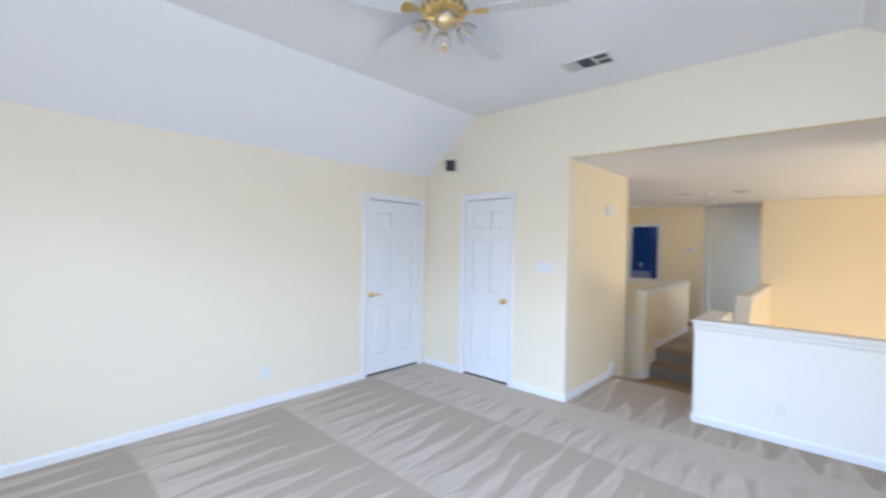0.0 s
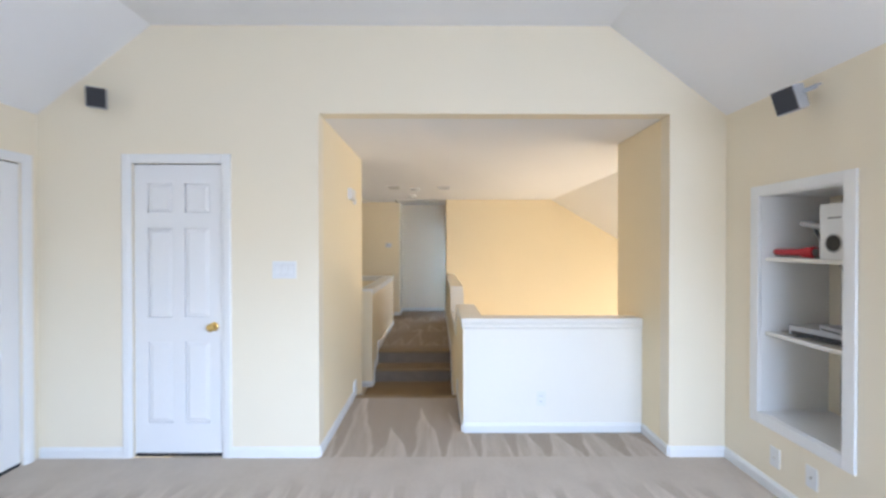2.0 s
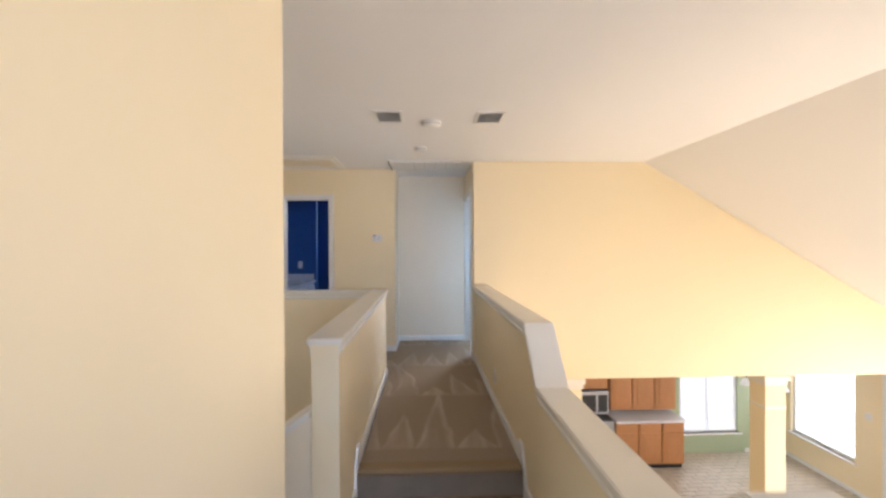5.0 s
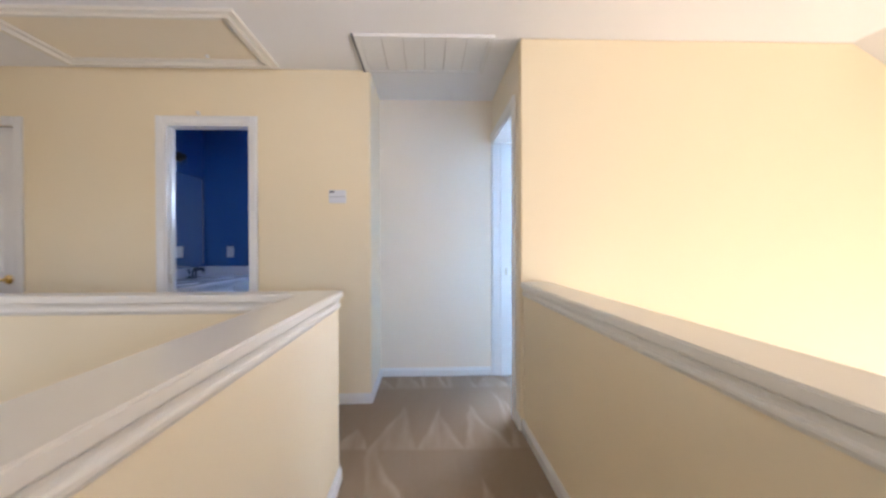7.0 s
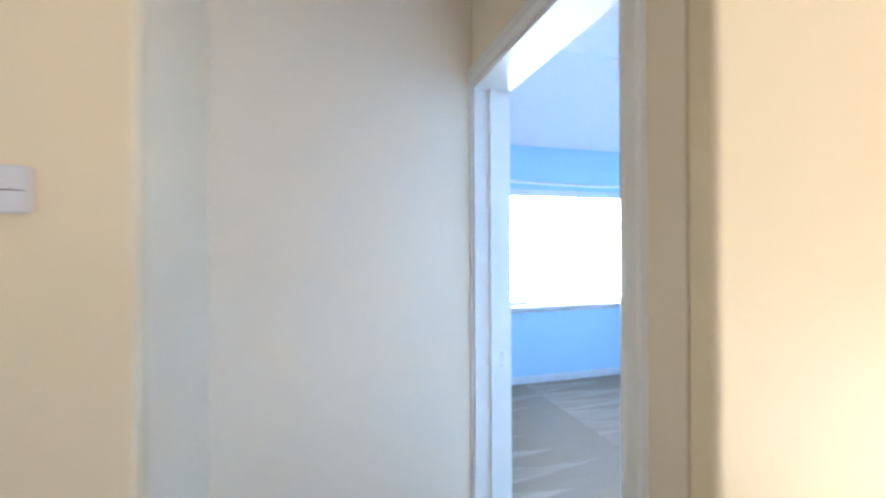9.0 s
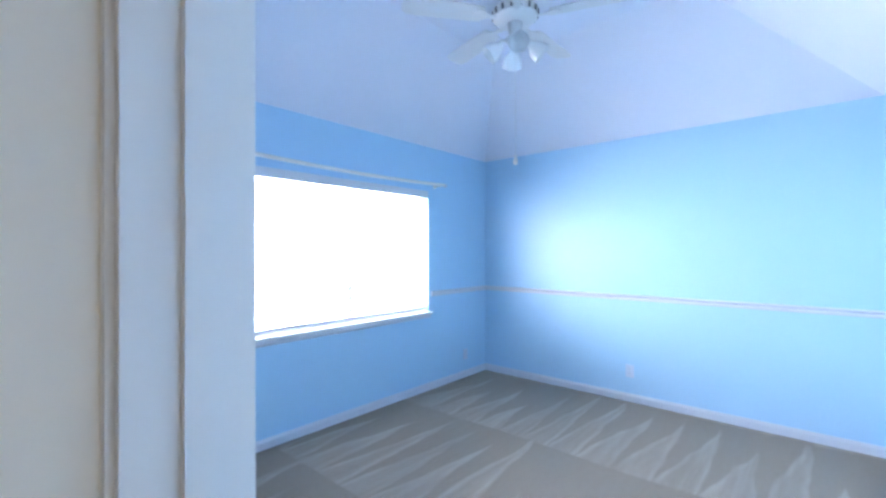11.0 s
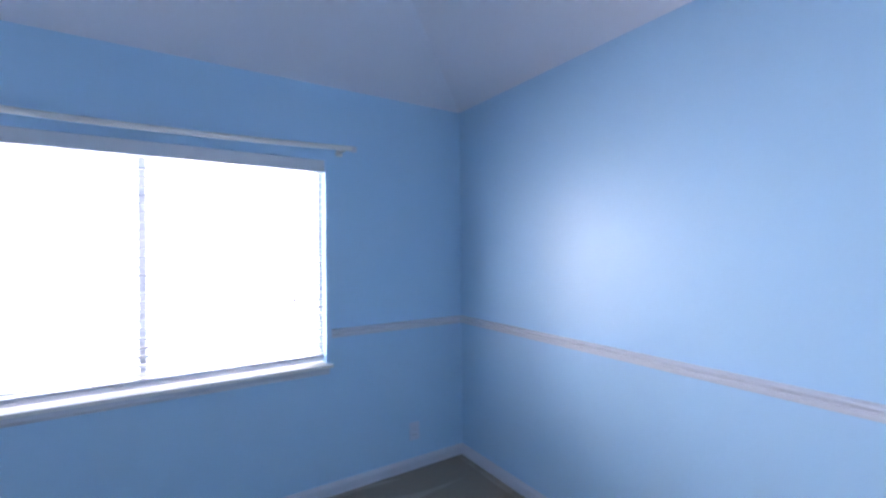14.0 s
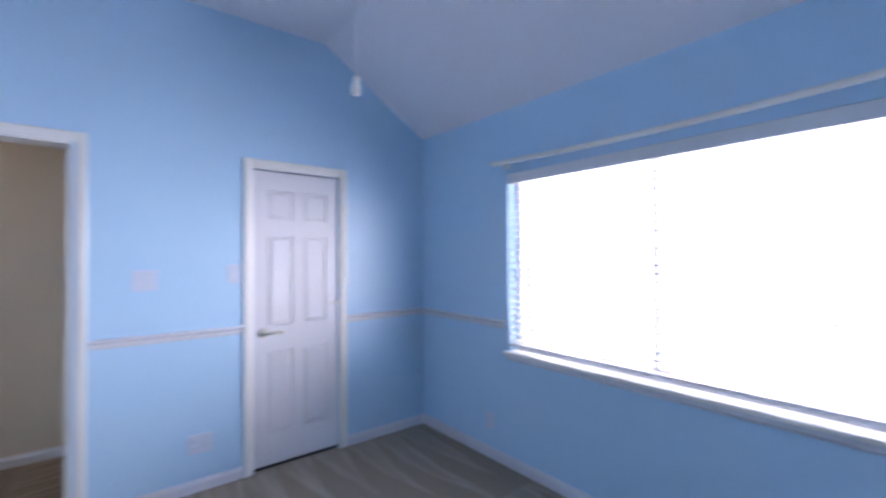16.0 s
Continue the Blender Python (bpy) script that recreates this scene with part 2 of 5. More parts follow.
def let_through(m, share):
    """Thin vinyl that daylight shines through."""
    n, l = m.node_tree.nodes, m.node_tree.links
    b, out = n["Principled BSDF"], n["Material Output"]
    tr, mx = n.new("ShaderNodeBsdfTranslucent"), n.new("ShaderNodeMixShader")
    tr.inputs["Color"].default_value = (0.86, 0.89, 0.93, 1)
    mx.inputs[0].default_value = share
    l.new(b.outputs[0], mx.inputs[1])
    l.new(tr.outputs[0], mx.inputs[2])
    l.new(mx.outputs[0], out.inputs["Surface"])


let_through(SLATM, 0.12)
FROST = paint("frosted_glass_shade", (0.80, 0.82, 0.84), 0.25, 0.04)
FANW = paint("white_fan_enamel", (0.70, 0.70, 0.70), 0.35, 0.02)
PORC = paint("white_cultured_marble", (0.74, 0.75, 0.78), 0.16, 0.03, 6, 0.02, 4)
CABW = paint("white_cabinet_paint", (0.72, 0.72, 0.74), 0.35, 0.02, 40, 0.06)
CHROME = paint("chrome", (0.72, 0.73, 0.75), 0.12, 0.03, metal=1.0)
DARKCH = paint("dull_dark_chrome", (0.20, 0.21, 0.23), 0.22, 0.05, metal=1.0)
OAK = wood("honey_oak", (0.36, 0.15, 0.055), (0.52, 0.25, 0.10))
WALNUT = wood("dark_walnut", (0.05, 0.022, 0.012), (0.10, 0.05, 0.028))
GAP = paint("grey_joint", (0.60, 0.58, 0.55), 0.7)
LOWFLOOR = planks("pale_floor_tiles", (0.50, 0.43, 0.34), (0.56, 0.49, 0.40), 2.2)
PANE = glass("window_glass")
SCREENED = glass("screened_window_glass", (0.58, 0.61, 0.65))
CLEAR = glass("clear_ribbed_glass", (0.9, 0.92, 0.95), 0.12)
MIRROR = paint("mirror_silver", (0.88, 0.90, 0.92), 0.02, 0.0, 5, 0.0, metal=1.0)


# ---- mesh helpers ----
def quadbox(bm, x0, x1, y0, y1, z0, z1):
    v = [bm.verts.new((x, y, z)) for z in (z0, z1) for y in (y0, y1) for x in (x0, x1)]
    for f in ((0, 2, 3, 1), (4, 5, 7, 6), (0, 1, 5, 4), (2, 6, 7, 3), (0, 4, 6, 2), (1, 3, 7, 5)):
        bm.faces.new([v[i] for i in f])
    return bm


def box(x0, x1, y0, y1, z0, z1, bevel=0.0, seg=2):
    bm = bmesh.new()
    quadbox(bm, x0, x1, y0, y1, z0, z1)
    if bevel:
        bmesh.ops.bevel(bm, geom=list(bm.edges), offset=bevel, segments=seg, profile=0.6, affect="EDGES")
    return bm


def prism(axis, points, a, b, bm=None):
    """A polygon swept along an axis. Points are (y, z), (x, z) or (x, y) for the axes x, y, z."""
    bm = bm or bmesh.new()

    def at(p, s):
        return (s, p[0], p[1]) if axis == "x" else (p[0], s, p[1]) if axis == "y" else (p[0], p[1], s)
    lo = [bm.verts.new(at(p, a)) for p in points]
    hi = [bm.verts.new(at(p, b)) for p in points]
    n = len(points)
    bm.faces.new(lo)
    bm.faces.new(hi[::-1])
    for i in range(n):
        bm.faces.new((lo[i], hi[i], hi[(i + 1) % n], lo[(i + 1) % n]))
    bmesh.ops.recalc_face_normals(bm, faces=bm.faces)
    return bm


def holed(axis, a, b, u0, u1, z0, z1, holes, bm=None):
    """A wall between a and b on its axis, u0..u1 along it and z0..z1 high, with openings (u0, u1, z0, z1) cut through."""
    bm = bm or bmesh.new()
    us = sorted({u0, u1, *[h for q in holes for h in q[:2] if u0 <= h <= u1]})
    zs = sorted({z0, z1, *[h for q in holes for h in q[2:] if z0 <= h <= z1]})
    cache = {}

    def v(s, u, z):
        k = (s, u, z)
        if k not in cache:
            cache[k] = bm.verts.new((s, u, z) if axis == "x" else (u, s, z))
        return cache[k]

    def solid(i, j):
        if not (0 <= i < len(us) - 1 and 0 <= j < len(zs) - 1):
            return False
        cu, cz = (us[i] + us[i + 1]) / 2, (zs[j] + zs[j + 1]) / 2
        return not any(q[0] < cu < q[1] and q[2] < cz < q[3] for q in holes)
    for i in range(len(us) - 1):
        for j in range(len(zs) - 1):
            if not solid(i, j):
                continue
            p, q, r, s = us[i], us[i + 1], zs[j], zs[j + 1]
            for w in (a, b):
                bm.faces.new((v(w, p, r), v(w, q, r), v(w, q, s), v(w, p, s)))
            if not solid(i - 1, j):
                bm.faces.new((v(a, p, r), v(b, p, r), v(b, p, s), v(a, p, s)))
            if not solid(i + 1, j):
                bm.faces.new((v(a, q, r), v(b, q, r), v(b, q, s), v(a, q, s)))
            if not solid(i, j - 1):
                bm.faces.new((v(a, p, r), v(b, p, r), v(b, q, r), v(a, q, r)))
            if not solid(i, j + 1):
                bm.faces.new((v(a, p, s), v(b, p, s), v(b, q, s), v(a, q, s)))
    bmesh.ops.recalc_face_normals(bm, faces=bm.faces)
    return bm


def tube(points, r, seg=10, bm=None):
    """A round bar along a line of points."""
    bm = bm or bmesh.new()
    pts = [Vector(p) for p in points]
    rings = []
    for i, p in enumerate(pts):
        d = (pts[min(i + 1, len(pts) - 1)] - pts[max(i - 1, 0)]).normalized()
        q = d.to_track_quat("Z", "Y")
        rings.append([bm.verts.new(p + q @ Vector((r * math.cos(k * math.tau / seg), r * math.sin(k * math.tau / seg), 0))) for k in range(seg)])
    for a, b in zip(rings, rings[1:]):
        for k in range(seg):
            bm.faces.new((a[k], a[(k + 1) % seg], b[(k + 1) % seg], b[k]))
    bm.faces.new(rings[0][::-1])
    bm.faces.new(rings[-1])
    return bm


def lathe(profile, seg=28, bm=None, m=None):
    """A turned body: (radius, z) from bottom to top round the local z axis."""
    bm = bm or bmesh.new()
    m = m or Matrix()
    rings = []
    for r, z in profile:
        rings.append([bm.verts.new(m @ Vector((max(r, 0.0004) * math.cos(k * math.tau / seg), max(r, 0.0004) * math.sin(k * math.tau / seg), z))) for k in range(seg)])
    for a, b in zip(rings, rings[1:]):
        for k in range(seg):
            bm.faces.new((a[k], a[(k + 1) % seg], b[(k + 1) % seg], b[k]))
    bm.faces.new(rings[0][::-1])
    bm.faces.new(rings[-1])
    return bm


def part(name, bm, material, parent=None, label="", smooth=False):
    me = bpy.data.meshes.new(name)
    bm.to_mesh(me)
    bm.free()
    me.materials.append(material)
    if smooth:
        me.polygons.foreach_set("use_smooth", [True] * len(me.polygons))
        me.set_sharp_from_angle(angle=radians(40))
    ob = new(name, me)
    ob.parent = parent
    if label:
        ob["label"] = label
    return ob


def structure(name, bm, material, label, category, round_edges=0.0):
    ob = part(name, bm, material)
    if round_edges:
        mod = ob.modifiers.new("rounded", "BEVEL")
        mod.width, mod.segments, mod.limit_method, mod.angle_limit = round_edges, 3, "ANGLE", radians(60)
    return tagged(ob, label, category, kind="structure")


def thing(name, m, label, category, group="", kind=""):
    ob = new(name)
    ob.empty_display_size = 0.1
    ob.matrix_basis = m
    return tagged(ob, label, category, group, kind)


def glow(name, colour, strength):
    """Overexposed daylight outside a window."""
    m, n, l, b = nodes_of(name)
    b.inputs["Base Color"].default_value = (0, 0, 0, 1)
    b.inputs["Emission Color"].default_value = (*colour, 1)
    b.inputs["Emission Strength"].default_value = strength
    return m


HAZE = glow("bright_hazy_sky", (0.93, 0.97, 1.0), 2.1)
for label, dims in (("plain bright sky behind the bedroom", (0.2, 6.5, 10.7, 10.72, -0.2, 3.6)), ("plain bright sky behind the dining room", (4.4, 7.6, 9.7, 9.72, -3.4, -0.25)), ("plain bright sky outside the east windows", (8.2, 8.22, 4.2, 10.2, -3.6, 0.6)), ("plain bright sky behind the bathroom", (-0.7, 0.6, 9.3, 9.32, 1.3, 2.4))):
    structure("backdrop", box(*dims), HAZE, label, "sky backdrop")

# ---- the large structure: measures ----
GL, GR, GRR, GS = -1.94, 2.825, 3.25, -5.30      # game room: west, east, deep east, south
SPR, PK, PL, PR = 2.37, 2.985, -1.149, 2.012     # spring line and flat of its vault
JR, CZ = 2.432, 2.38                             # east jamb of the wide opening; hall ceiling
HR, HL, HN, HE, BW = 0.945, -0.027, 6.014, 6.638, 5.515
LOW, LCE = -2.69, -0.25
BWX, BE, BN, BS, BFLAT = 1.105, 4.862, 8.887, 5.66, 2.955
DN = 8.55                                        # north wall of the dining area
VOIDW = -3.14


def facing(x, y, z, way):
    """A pose on a wall: local y points out of the wall, z up."""
    return pose(x, y, z, 0, 0, {"+Y": 0, "-Y": 180, "+X": -90, "-X": 90}[way])


# game room
structure("floor_game_room", box(GL - 0.1, GRR + 0.1, GS - 0.1, 0.0, -0.06, 0.0), CARPET, "beige cut-pile carpet with vacuum marks in the game room", "carpet floor")
bm = box(0.0, 1.03, 0.0, 1.18, -0.06, 0.0)
quadbox(bm, 1.03, JR, 0.0, 0.37, -0.06, 0.0)
structure("floor_passage", bm, CARPET_P, "beige carpet running through the wide opening", "carpet floor")
structure("wall_west_game", holed("x", GL - 0.12, GL, GS - 0.12, 0.12, 0.0, SPR + 0.05, [(-0.925, -0.108, -1, 2.015)]), CREAM, "cream painted drywall with a closed white door", "wall")
bm = prism("y", [(GL, 0), (-1.285, 0), (-1.285, 2.035), (-0.665, 2.035), (-0.665, 0), (0, 0), (0, CZ), (JR, CZ), (JR, 0), (GR, 0), (GR, SPR), (PR, PK), (PL, PK), (GL, SPR)], 0.0, 0.12)
structure("wall_north_game", bm, CREAM, "cream gable wall with a wide opening to the landing", "wall")
NY0, NY1, NZ0, NZ1 = -0.88, -0.325, 0.44, 1.775
structure("wall_east_game", holed("x", GR, GR + 0.05, -1.12, 0.0, 0.0, SPR, [(NY0, NY1, NZ0, NZ1)]), CREAM, "cream wall with a recessed shelf niche", "wall")
structure("wall_return_game", prism("y", [(GR + 0.051, 0), (GRR + 0.12, 0), (GRR + 0.12, SPR - 0.34), (GR + 0.051, SPR - 0.04)], -1.117, -1.06), CREAM, "cream wall return beside the niche", "wall")
# Openings assumed out of view, to let the game room's fill lamps in.
structure("wall_east_game_deep", holed("x", GRR, GRR + 0.12, GS, -1.118, 0, 2.2, [(-4.9, -2.5, 0.6, 1.95)]), CREAM, "cream wall with an assumed, unseen window opening", "wall")
structure("wall_south_game", holed("y", GS - 0.12, GS, GL - 0.12, GRR + 0.12, 0, PK + 0.1, [(0.2, 3.0, 0.75, 2.05)]), CREAM, "cream wall with an assumed, unseen window opening", "wall")
t_ = 0.10
structure("ceiling_game", prism("y", [(GL, SPR), (PL, PK), (PR, PK), (GR, SPR), (GRR, SPR - 0.317), (GRR + 0.1, SPR - 0.317), (GRR + 0.1, SPR), (PR + 0.03, PK + t_), (PL - 0.03, PK + t_), (GL - 0.12, SPR + t_), (GL - 0.12, SPR)], GS, 0.0), CEIL, "white vaulted ceiling with sloping sides", "ceiling")

# passage, landing and hall
structure("wall_passage_west", prism("z", [(-0.12, 0.12), (0.0, 0.12), (0.0, 1.61), (-0.006, 1.624), (-0.02, 1.63), (-0.12, 1.63)], LOW, CZ), GOLD, "cream passage wall ending at the stair landing", "wall")
structure("wall_stub_east", box(JR, JR + 0.12, 0.12, 0.877, LOW, CZ), GOLD, "golden painted stub wall beside the half wall", "wall", 0.010)
structure("ceiling_hall", prism("z", [(VOIDW - 0.1, 0.12), (3.033, 0.12), (3.033, BW + 0.06), (HR + 0.06, BW + 0.06), (HR + 0.06, HE + 0.05), (VOIDW - 0.1, HE + 0.05)], CZ, CZ + 0.1), CEIL, "flat white textured ceiling over landing and hall", "ceiling")
structure("wall_stair_south", box(VOIDW, -0.12, 1.51, 1.63, LOW, CZ), CREAM, "cream stairwell wall", "wall")
# Its opening is invented, so that the foyer fill lamp reaches the hall.
structure("wall_stair_west", holed("x", VOIDW - 0.1, VOIDW, 1.51, HN, LOW, CZ, [(2.0, 4.6, 0.25, 1.95)]), CREAM, "cream wall closing the stairwell", "wall")
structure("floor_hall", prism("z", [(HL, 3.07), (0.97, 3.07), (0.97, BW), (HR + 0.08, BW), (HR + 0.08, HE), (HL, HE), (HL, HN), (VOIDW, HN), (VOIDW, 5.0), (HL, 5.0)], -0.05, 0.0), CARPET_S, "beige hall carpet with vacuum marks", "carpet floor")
structure("slab_hall", prism("z", [(HL, 3.10), (0.97, 3.10), (0.97, HE), (HL, HE), (HL, HN), (VOIDW, HN), (VOIDW, 5.0), (HL, 5.0)], LCE, -0.052), CEIL, "floor slab under the hall", "slab")
BATH_O, LIN_O = (-1.465, -0.867), (-3.052, -2.478)
structure("wall_north_hall", holed("y", HN, HN + 0.06, VOIDW, HL, 0, CZ, [(*BATH_O, -1, 1.99), (*LIN_O, -1, 1.965)]), GOLD, "cream hall wall with two doorways", "wall", 0.008)
structure("wall_alcove_west", box(HL - 0.06, HL, HN + 0.06, HE, 0, CZ), CREAM, "pale painted side of the hall end", "wall")
structure("wall_hall_end", box(HL - 0.06, HR + 0.06, HE, HE + 0.05, 0, CZ), PALE, "pale painted wall at the hall end", "wall")
BD = (5.726, 6.628)
structure("wall_hall_east", holed("x", HR, HR + 0.06, BW + 0.06, HE, 0, CZ, [(*BD, -1, 2.025)]), CREAM, "cream hall wall with the bedroom doorway", "wall")
structure("wall_great_north", prism("y", [(HR, LCE), (HR, CZ), (3.033, CZ), (7.33, -0.15), (7.33, LCE)], BW, BW + 0.06), GOLD, "tall golden yellow wall over the great room", "wall", 0.012)
structure("ceiling_great_slope", prism("y", [(3.033, CZ), (7.45, -0.22), (7.45, -0.10), (3.08, CZ + 0.1), (3.033, CZ + 0.1)], 0.88, BW + 0.06), CEIL, "white sloping ceiling of the great room", "ceiling")
# The opening is made up, for the fill lamp behind it.
structure("wall_great_south", holed("y", 0.88, 0.98, JR + 0.12, 7.45, LOW, CZ, [(3.1, 6.5, -1.4, 0.66)]), GOLD, "golden wall closing the great room", "wall")

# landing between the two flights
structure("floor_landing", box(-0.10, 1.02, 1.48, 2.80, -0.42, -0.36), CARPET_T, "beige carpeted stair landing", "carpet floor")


def step(x0, x1, back, front, z, label, axis="y"):
    """A carpeted step: a tread with a rounded nosing over its riser. The nosing lies at `front`."""
    d = 1 if front > back else -1
    r = 0.02
    prof = [(back, z - 0.045), (back, z), (front - r * d, z), (front - 0.3 * r * d, z - 0.3 * r), (front, z - r), (front - 0.3 * r * d, z - 1.8 * r), (front - r * d, z - 0.045)]
    rise = [(front - 0.06 * d, z - 0.20), (front - 0.06 * d, z - 0.046), (front - r * d, z - 0.046), (front - r * d, z - 0.20)]
    way = "x" if axis == "y" else "y"
    s = thing("stair_step", Matrix(), label, "step", "carpeted steps at the landing")
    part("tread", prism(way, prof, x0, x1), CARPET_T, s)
    part("riser", prism(way, rise, x0, x1), RISER, s)
    return s


step(-0.04, 0.99, 3.12, 3.02, 0.002, "beige carpeted top step up to the hall")
step(-0.04, 0.99, 3.04, 2.75, -0.18, "beige carpeted lower step on the landing")
step(0.0, 1.01, 1.15, 1.245, 0.002, "beige carpeted edge of the passage floor")
step(0.0, 1.01, 1.20, 1.52, -0.18, "beige carpeted step down to the landing")
for i in range(9):
    x = -0.08 - 0.26 * i
    step(1.63, 2.55, x + 0.02, x - 0.26, -0.54 - 0.18 * i, "beige carpeted step of the flight going down", axis="x")

# half walls with caps
def moulding(root, axis, profile, face, d):
    """Cove and bead under a cap, along one face."""
    for name_, rows_ in (("cove", ((0.016, 0.033), (0.008, 0.040), (0.005, 0.050), (0.005, 0.058), (0.0, 0.058), (0.0, 0.033))), ("bead", ((0.007, 0.058), (0.012, 0.063), (0.012, 0.071), (0.007, 0.077), (0.003, 0.084), (0.0, 0.084), (0.0, 0.058)))):
        bm = bmesh.new()
        rings = [[bm.verts.new((u, face + d * o, h - drop) if axis == "y" else (face + d * o, u, h - drop)) for o, drop in rows_] for u, h in profile]
        for p, q in zip(rings, rings[1:]):
            for i in range(len(rows_)):
                j = (i + 1) % len(rows_)
                bm.faces.new((p[i], p[j], q[j], q[i]))
        bm.faces.new(rings[0])
        bm.faces.new(rings[-1])
        bmesh.ops.recalc_face_normals(bm, faces=bm.faces)
        part(name_, bm, CAPP, root)


def half_wall(name, axis, profile, a, b, label, over=0.02, ends=(0.0, 0.0), material=CREAM, base=LOW):
    """A knee wall along a rail profile (along, height), from a to b across, with a moulded cap on it."""
    root = tagged(part(name, prism(axis, [(profile[0][0], base), *[(u, h - 0.03) for u, h in profile], (profile[-1][0], base)], a, b), material), label, "half wall", kind="structure")
    us = [list(p) for p in profile]
    us[0][0] -= ends[0]
    us[-1][0] += ends[1]
    cap = prism(axis, [(u, h) for u, h in us] + [(u, h - 0.032) for u, h in us[::-1]], a - over, b + over)
    bmesh.ops.bevel(cap, geom=[e for e in cap.edges if e.calc_face_angle(0) > 1.2], offset=0.005, segments=2, affect="EDGES", clamp_overlap=True)
    part("cap", cap, CAPP, root, "smooth cream painted cap board")
    for face, d in ((a, -1), (b, 1)):
        moulding(root, axis, profile, face, d)
    return root


def skewed(root, far, by):
    """The house is not quite square here: the wall leans away from the hall's line towards the game room."""
    for o in (root, *root.children_recursive):
        for v in o.data.vertices:
            v.co.x += by * (far - v.co.y) / far
    return root


passage_half = half_wall("half_wall_passage", "y", [(1.024, 0.896), (JR - 0.001, 0.896)], 0.395, 0.52, "cream half wall facing the game room, coloured paler for daylight", ends=(0.02, 0.0), material=HALFW)
part("end_face", box(1.0195, 1.0239, 0.396, 0.541, LOW, 0.862), GOLD, passage_half, "golden painted end of the half wall")
moulding(passage_half, "x", [(0.392, 0.896), (0.541, 0.896)], 1.0195, -1)
skewed(half_wall("half_wall_east", "x", [(0.541, 0.896), (1.20, 0.896), (1.55, 0.603), (2.68, 0.603), (2.95, 0.903), (BW - 0.002, 0.903)], 0.960, 1.10, "golden half wall that dips along the landing steps", material=GOLD), BW, 0.065)
half_wall("half_wall_west", "x", [(2.56, 0.91), (5.0, 0.91)], -0.185, -0.047, "golden half wall along the hall over the stairwell", ends=(0.02, 0.02), material=GOLD)
half_wall("half_wall_stairwell", "y", [(VOIDW, 0.909), (-0.19, 0.909)], 4.87, 4.99, "golden half wall between stairwell and hall", material=GOLD)
rake = tagged(part("half_wall_rake", prism("y", [(-0.19, LOW), (-0.19, 0.52), (-2.6, -1.15), (-2.6, LOW)], 2.57, 2.67), CREAM), "cream raking half wall beside the lower flight", "half wall", kind="structure")
part("cap", prism("y", [(-0.19, 0.52), (-0.19, 0.555), (-2.62, -1.13), (-2.62, -1.165)], 2.535, 2.705), CAPP, rake)

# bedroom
structure("floor_bedroom", box(HR + 0.08, BE + 0.05, BS - 0.05, BN + 0.05, -0.05, 0.001), CARPET_B, "beige bedroom carpet with vacuum marks, darkened for the dim room", "carpet floor")
CL = (7.523, 8.117)
structure("wall_west_bedroom", prism("x", [(BS, 0), (BD[0], 0), (BD[0], 2.025), (BD[1], 2.025), (BD[1], 0), (CL[0], 0), (CL[0], 1.99), (CL[1], 1.99), (CL[1], 0), (BN, 0), (BN, 2.395), (BN - 0.87, BFLAT), (BS + 0.87, BFLAT), (BS, 2.395)], BWX - 0.05, BWX), BLUE, "sky blue gable wall with two doorways", "wall")
WX0, WX1, WZ0, WZ1 = 2.080, 3.902, 0.770, 1.960
structure("wall_north_bedroom", holed("y", BN, BN + 0.14, BWX - 0.05, BE + 0.05, 0, 2.395, [(WX0, WX1, WZ0, WZ1)]), BLUE, "sky blue wall with a wide window", "wall")
structure("wall_east_bedroom", box(BE, BE + 0.1, BS, BN, 0, 2.395), BLUE, "plain sky blue bedroom wall", "wall")
structure("wall_south_bedroom", box(BWX - 0.05, BE + 0.1, BS - 0.06, BS, 0, 2.5), BLUE, "plain sky blue bedroom wall", "wall")


def hip_ceiling():
    """A tray: slopes on the north, south and east, a flat field that runs to the west gable."""
    bm = bmesh.new()
    h, w = 2.395, BWX - 0.05
    pts = [(w, BS, h), (BE, BS, h), (BE, BN, h), (w, BN, h), (w, BN - 0.87, BFLAT), (BE - 1.10, BN - 0.87, BFLAT), (BE - 1.10, BS + 0.87, BFLAT), (w, BS + 0.87, BFLAT)]
    lo = [bm.verts.new(p) for p in pts]
    hi = [bm.verts.new((p[0], p[1], p[2] + 0.09)) for p in pts]
    for f in ((0, 1, 6, 7), (1, 2, 5, 6), (2, 3, 4, 5), (4, 7, 6, 5)):
        bm.faces.new([lo[i] for i in f])
        bm.faces.new([hi[i] for i in f])
    for a, b in ((0, 1), (1, 2), (2, 3), (3, 4), (4, 7), (7, 0)):
        bm.faces.new((lo[a], lo[b], hi[b], hi[a]))
    bmesh.ops.recalc_face_normals(bm, faces=bm.faces)
    return bm


structure("ceiling_bedroom", hip_ceiling(), BEDCEIL, "pale tray ceiling with sloping sides in the bedroom", "ceiling")

# bathroom
structure("floor_bathroom", prism("z", [(-1.97, HN + 0.005), (HL - 0.062, HN + 0.005), (HL - 0.062, HE + 0.055), (HR + 0.05, HE + 0.055), (HR + 0.05, 9.0), (-1.97, 9.0)], -0.05, 0.002), PORC, "pale bathroom floor", "floor")
structure("wall_bath_west", box(-2.03, -1.97, HN + 0.06, 9.0, 0, CZ), NAVY, "deep blue bathroom wall", "wall")
structure("wall_bath_south", holed("y", HN + 0.062, HN + 0.11, -1.97, HL - 0.06, 0, CZ, [(*BATH_O, -1, 1.99)]), NAVY, "deep blue bathroom wall beside the doorway", "wall")
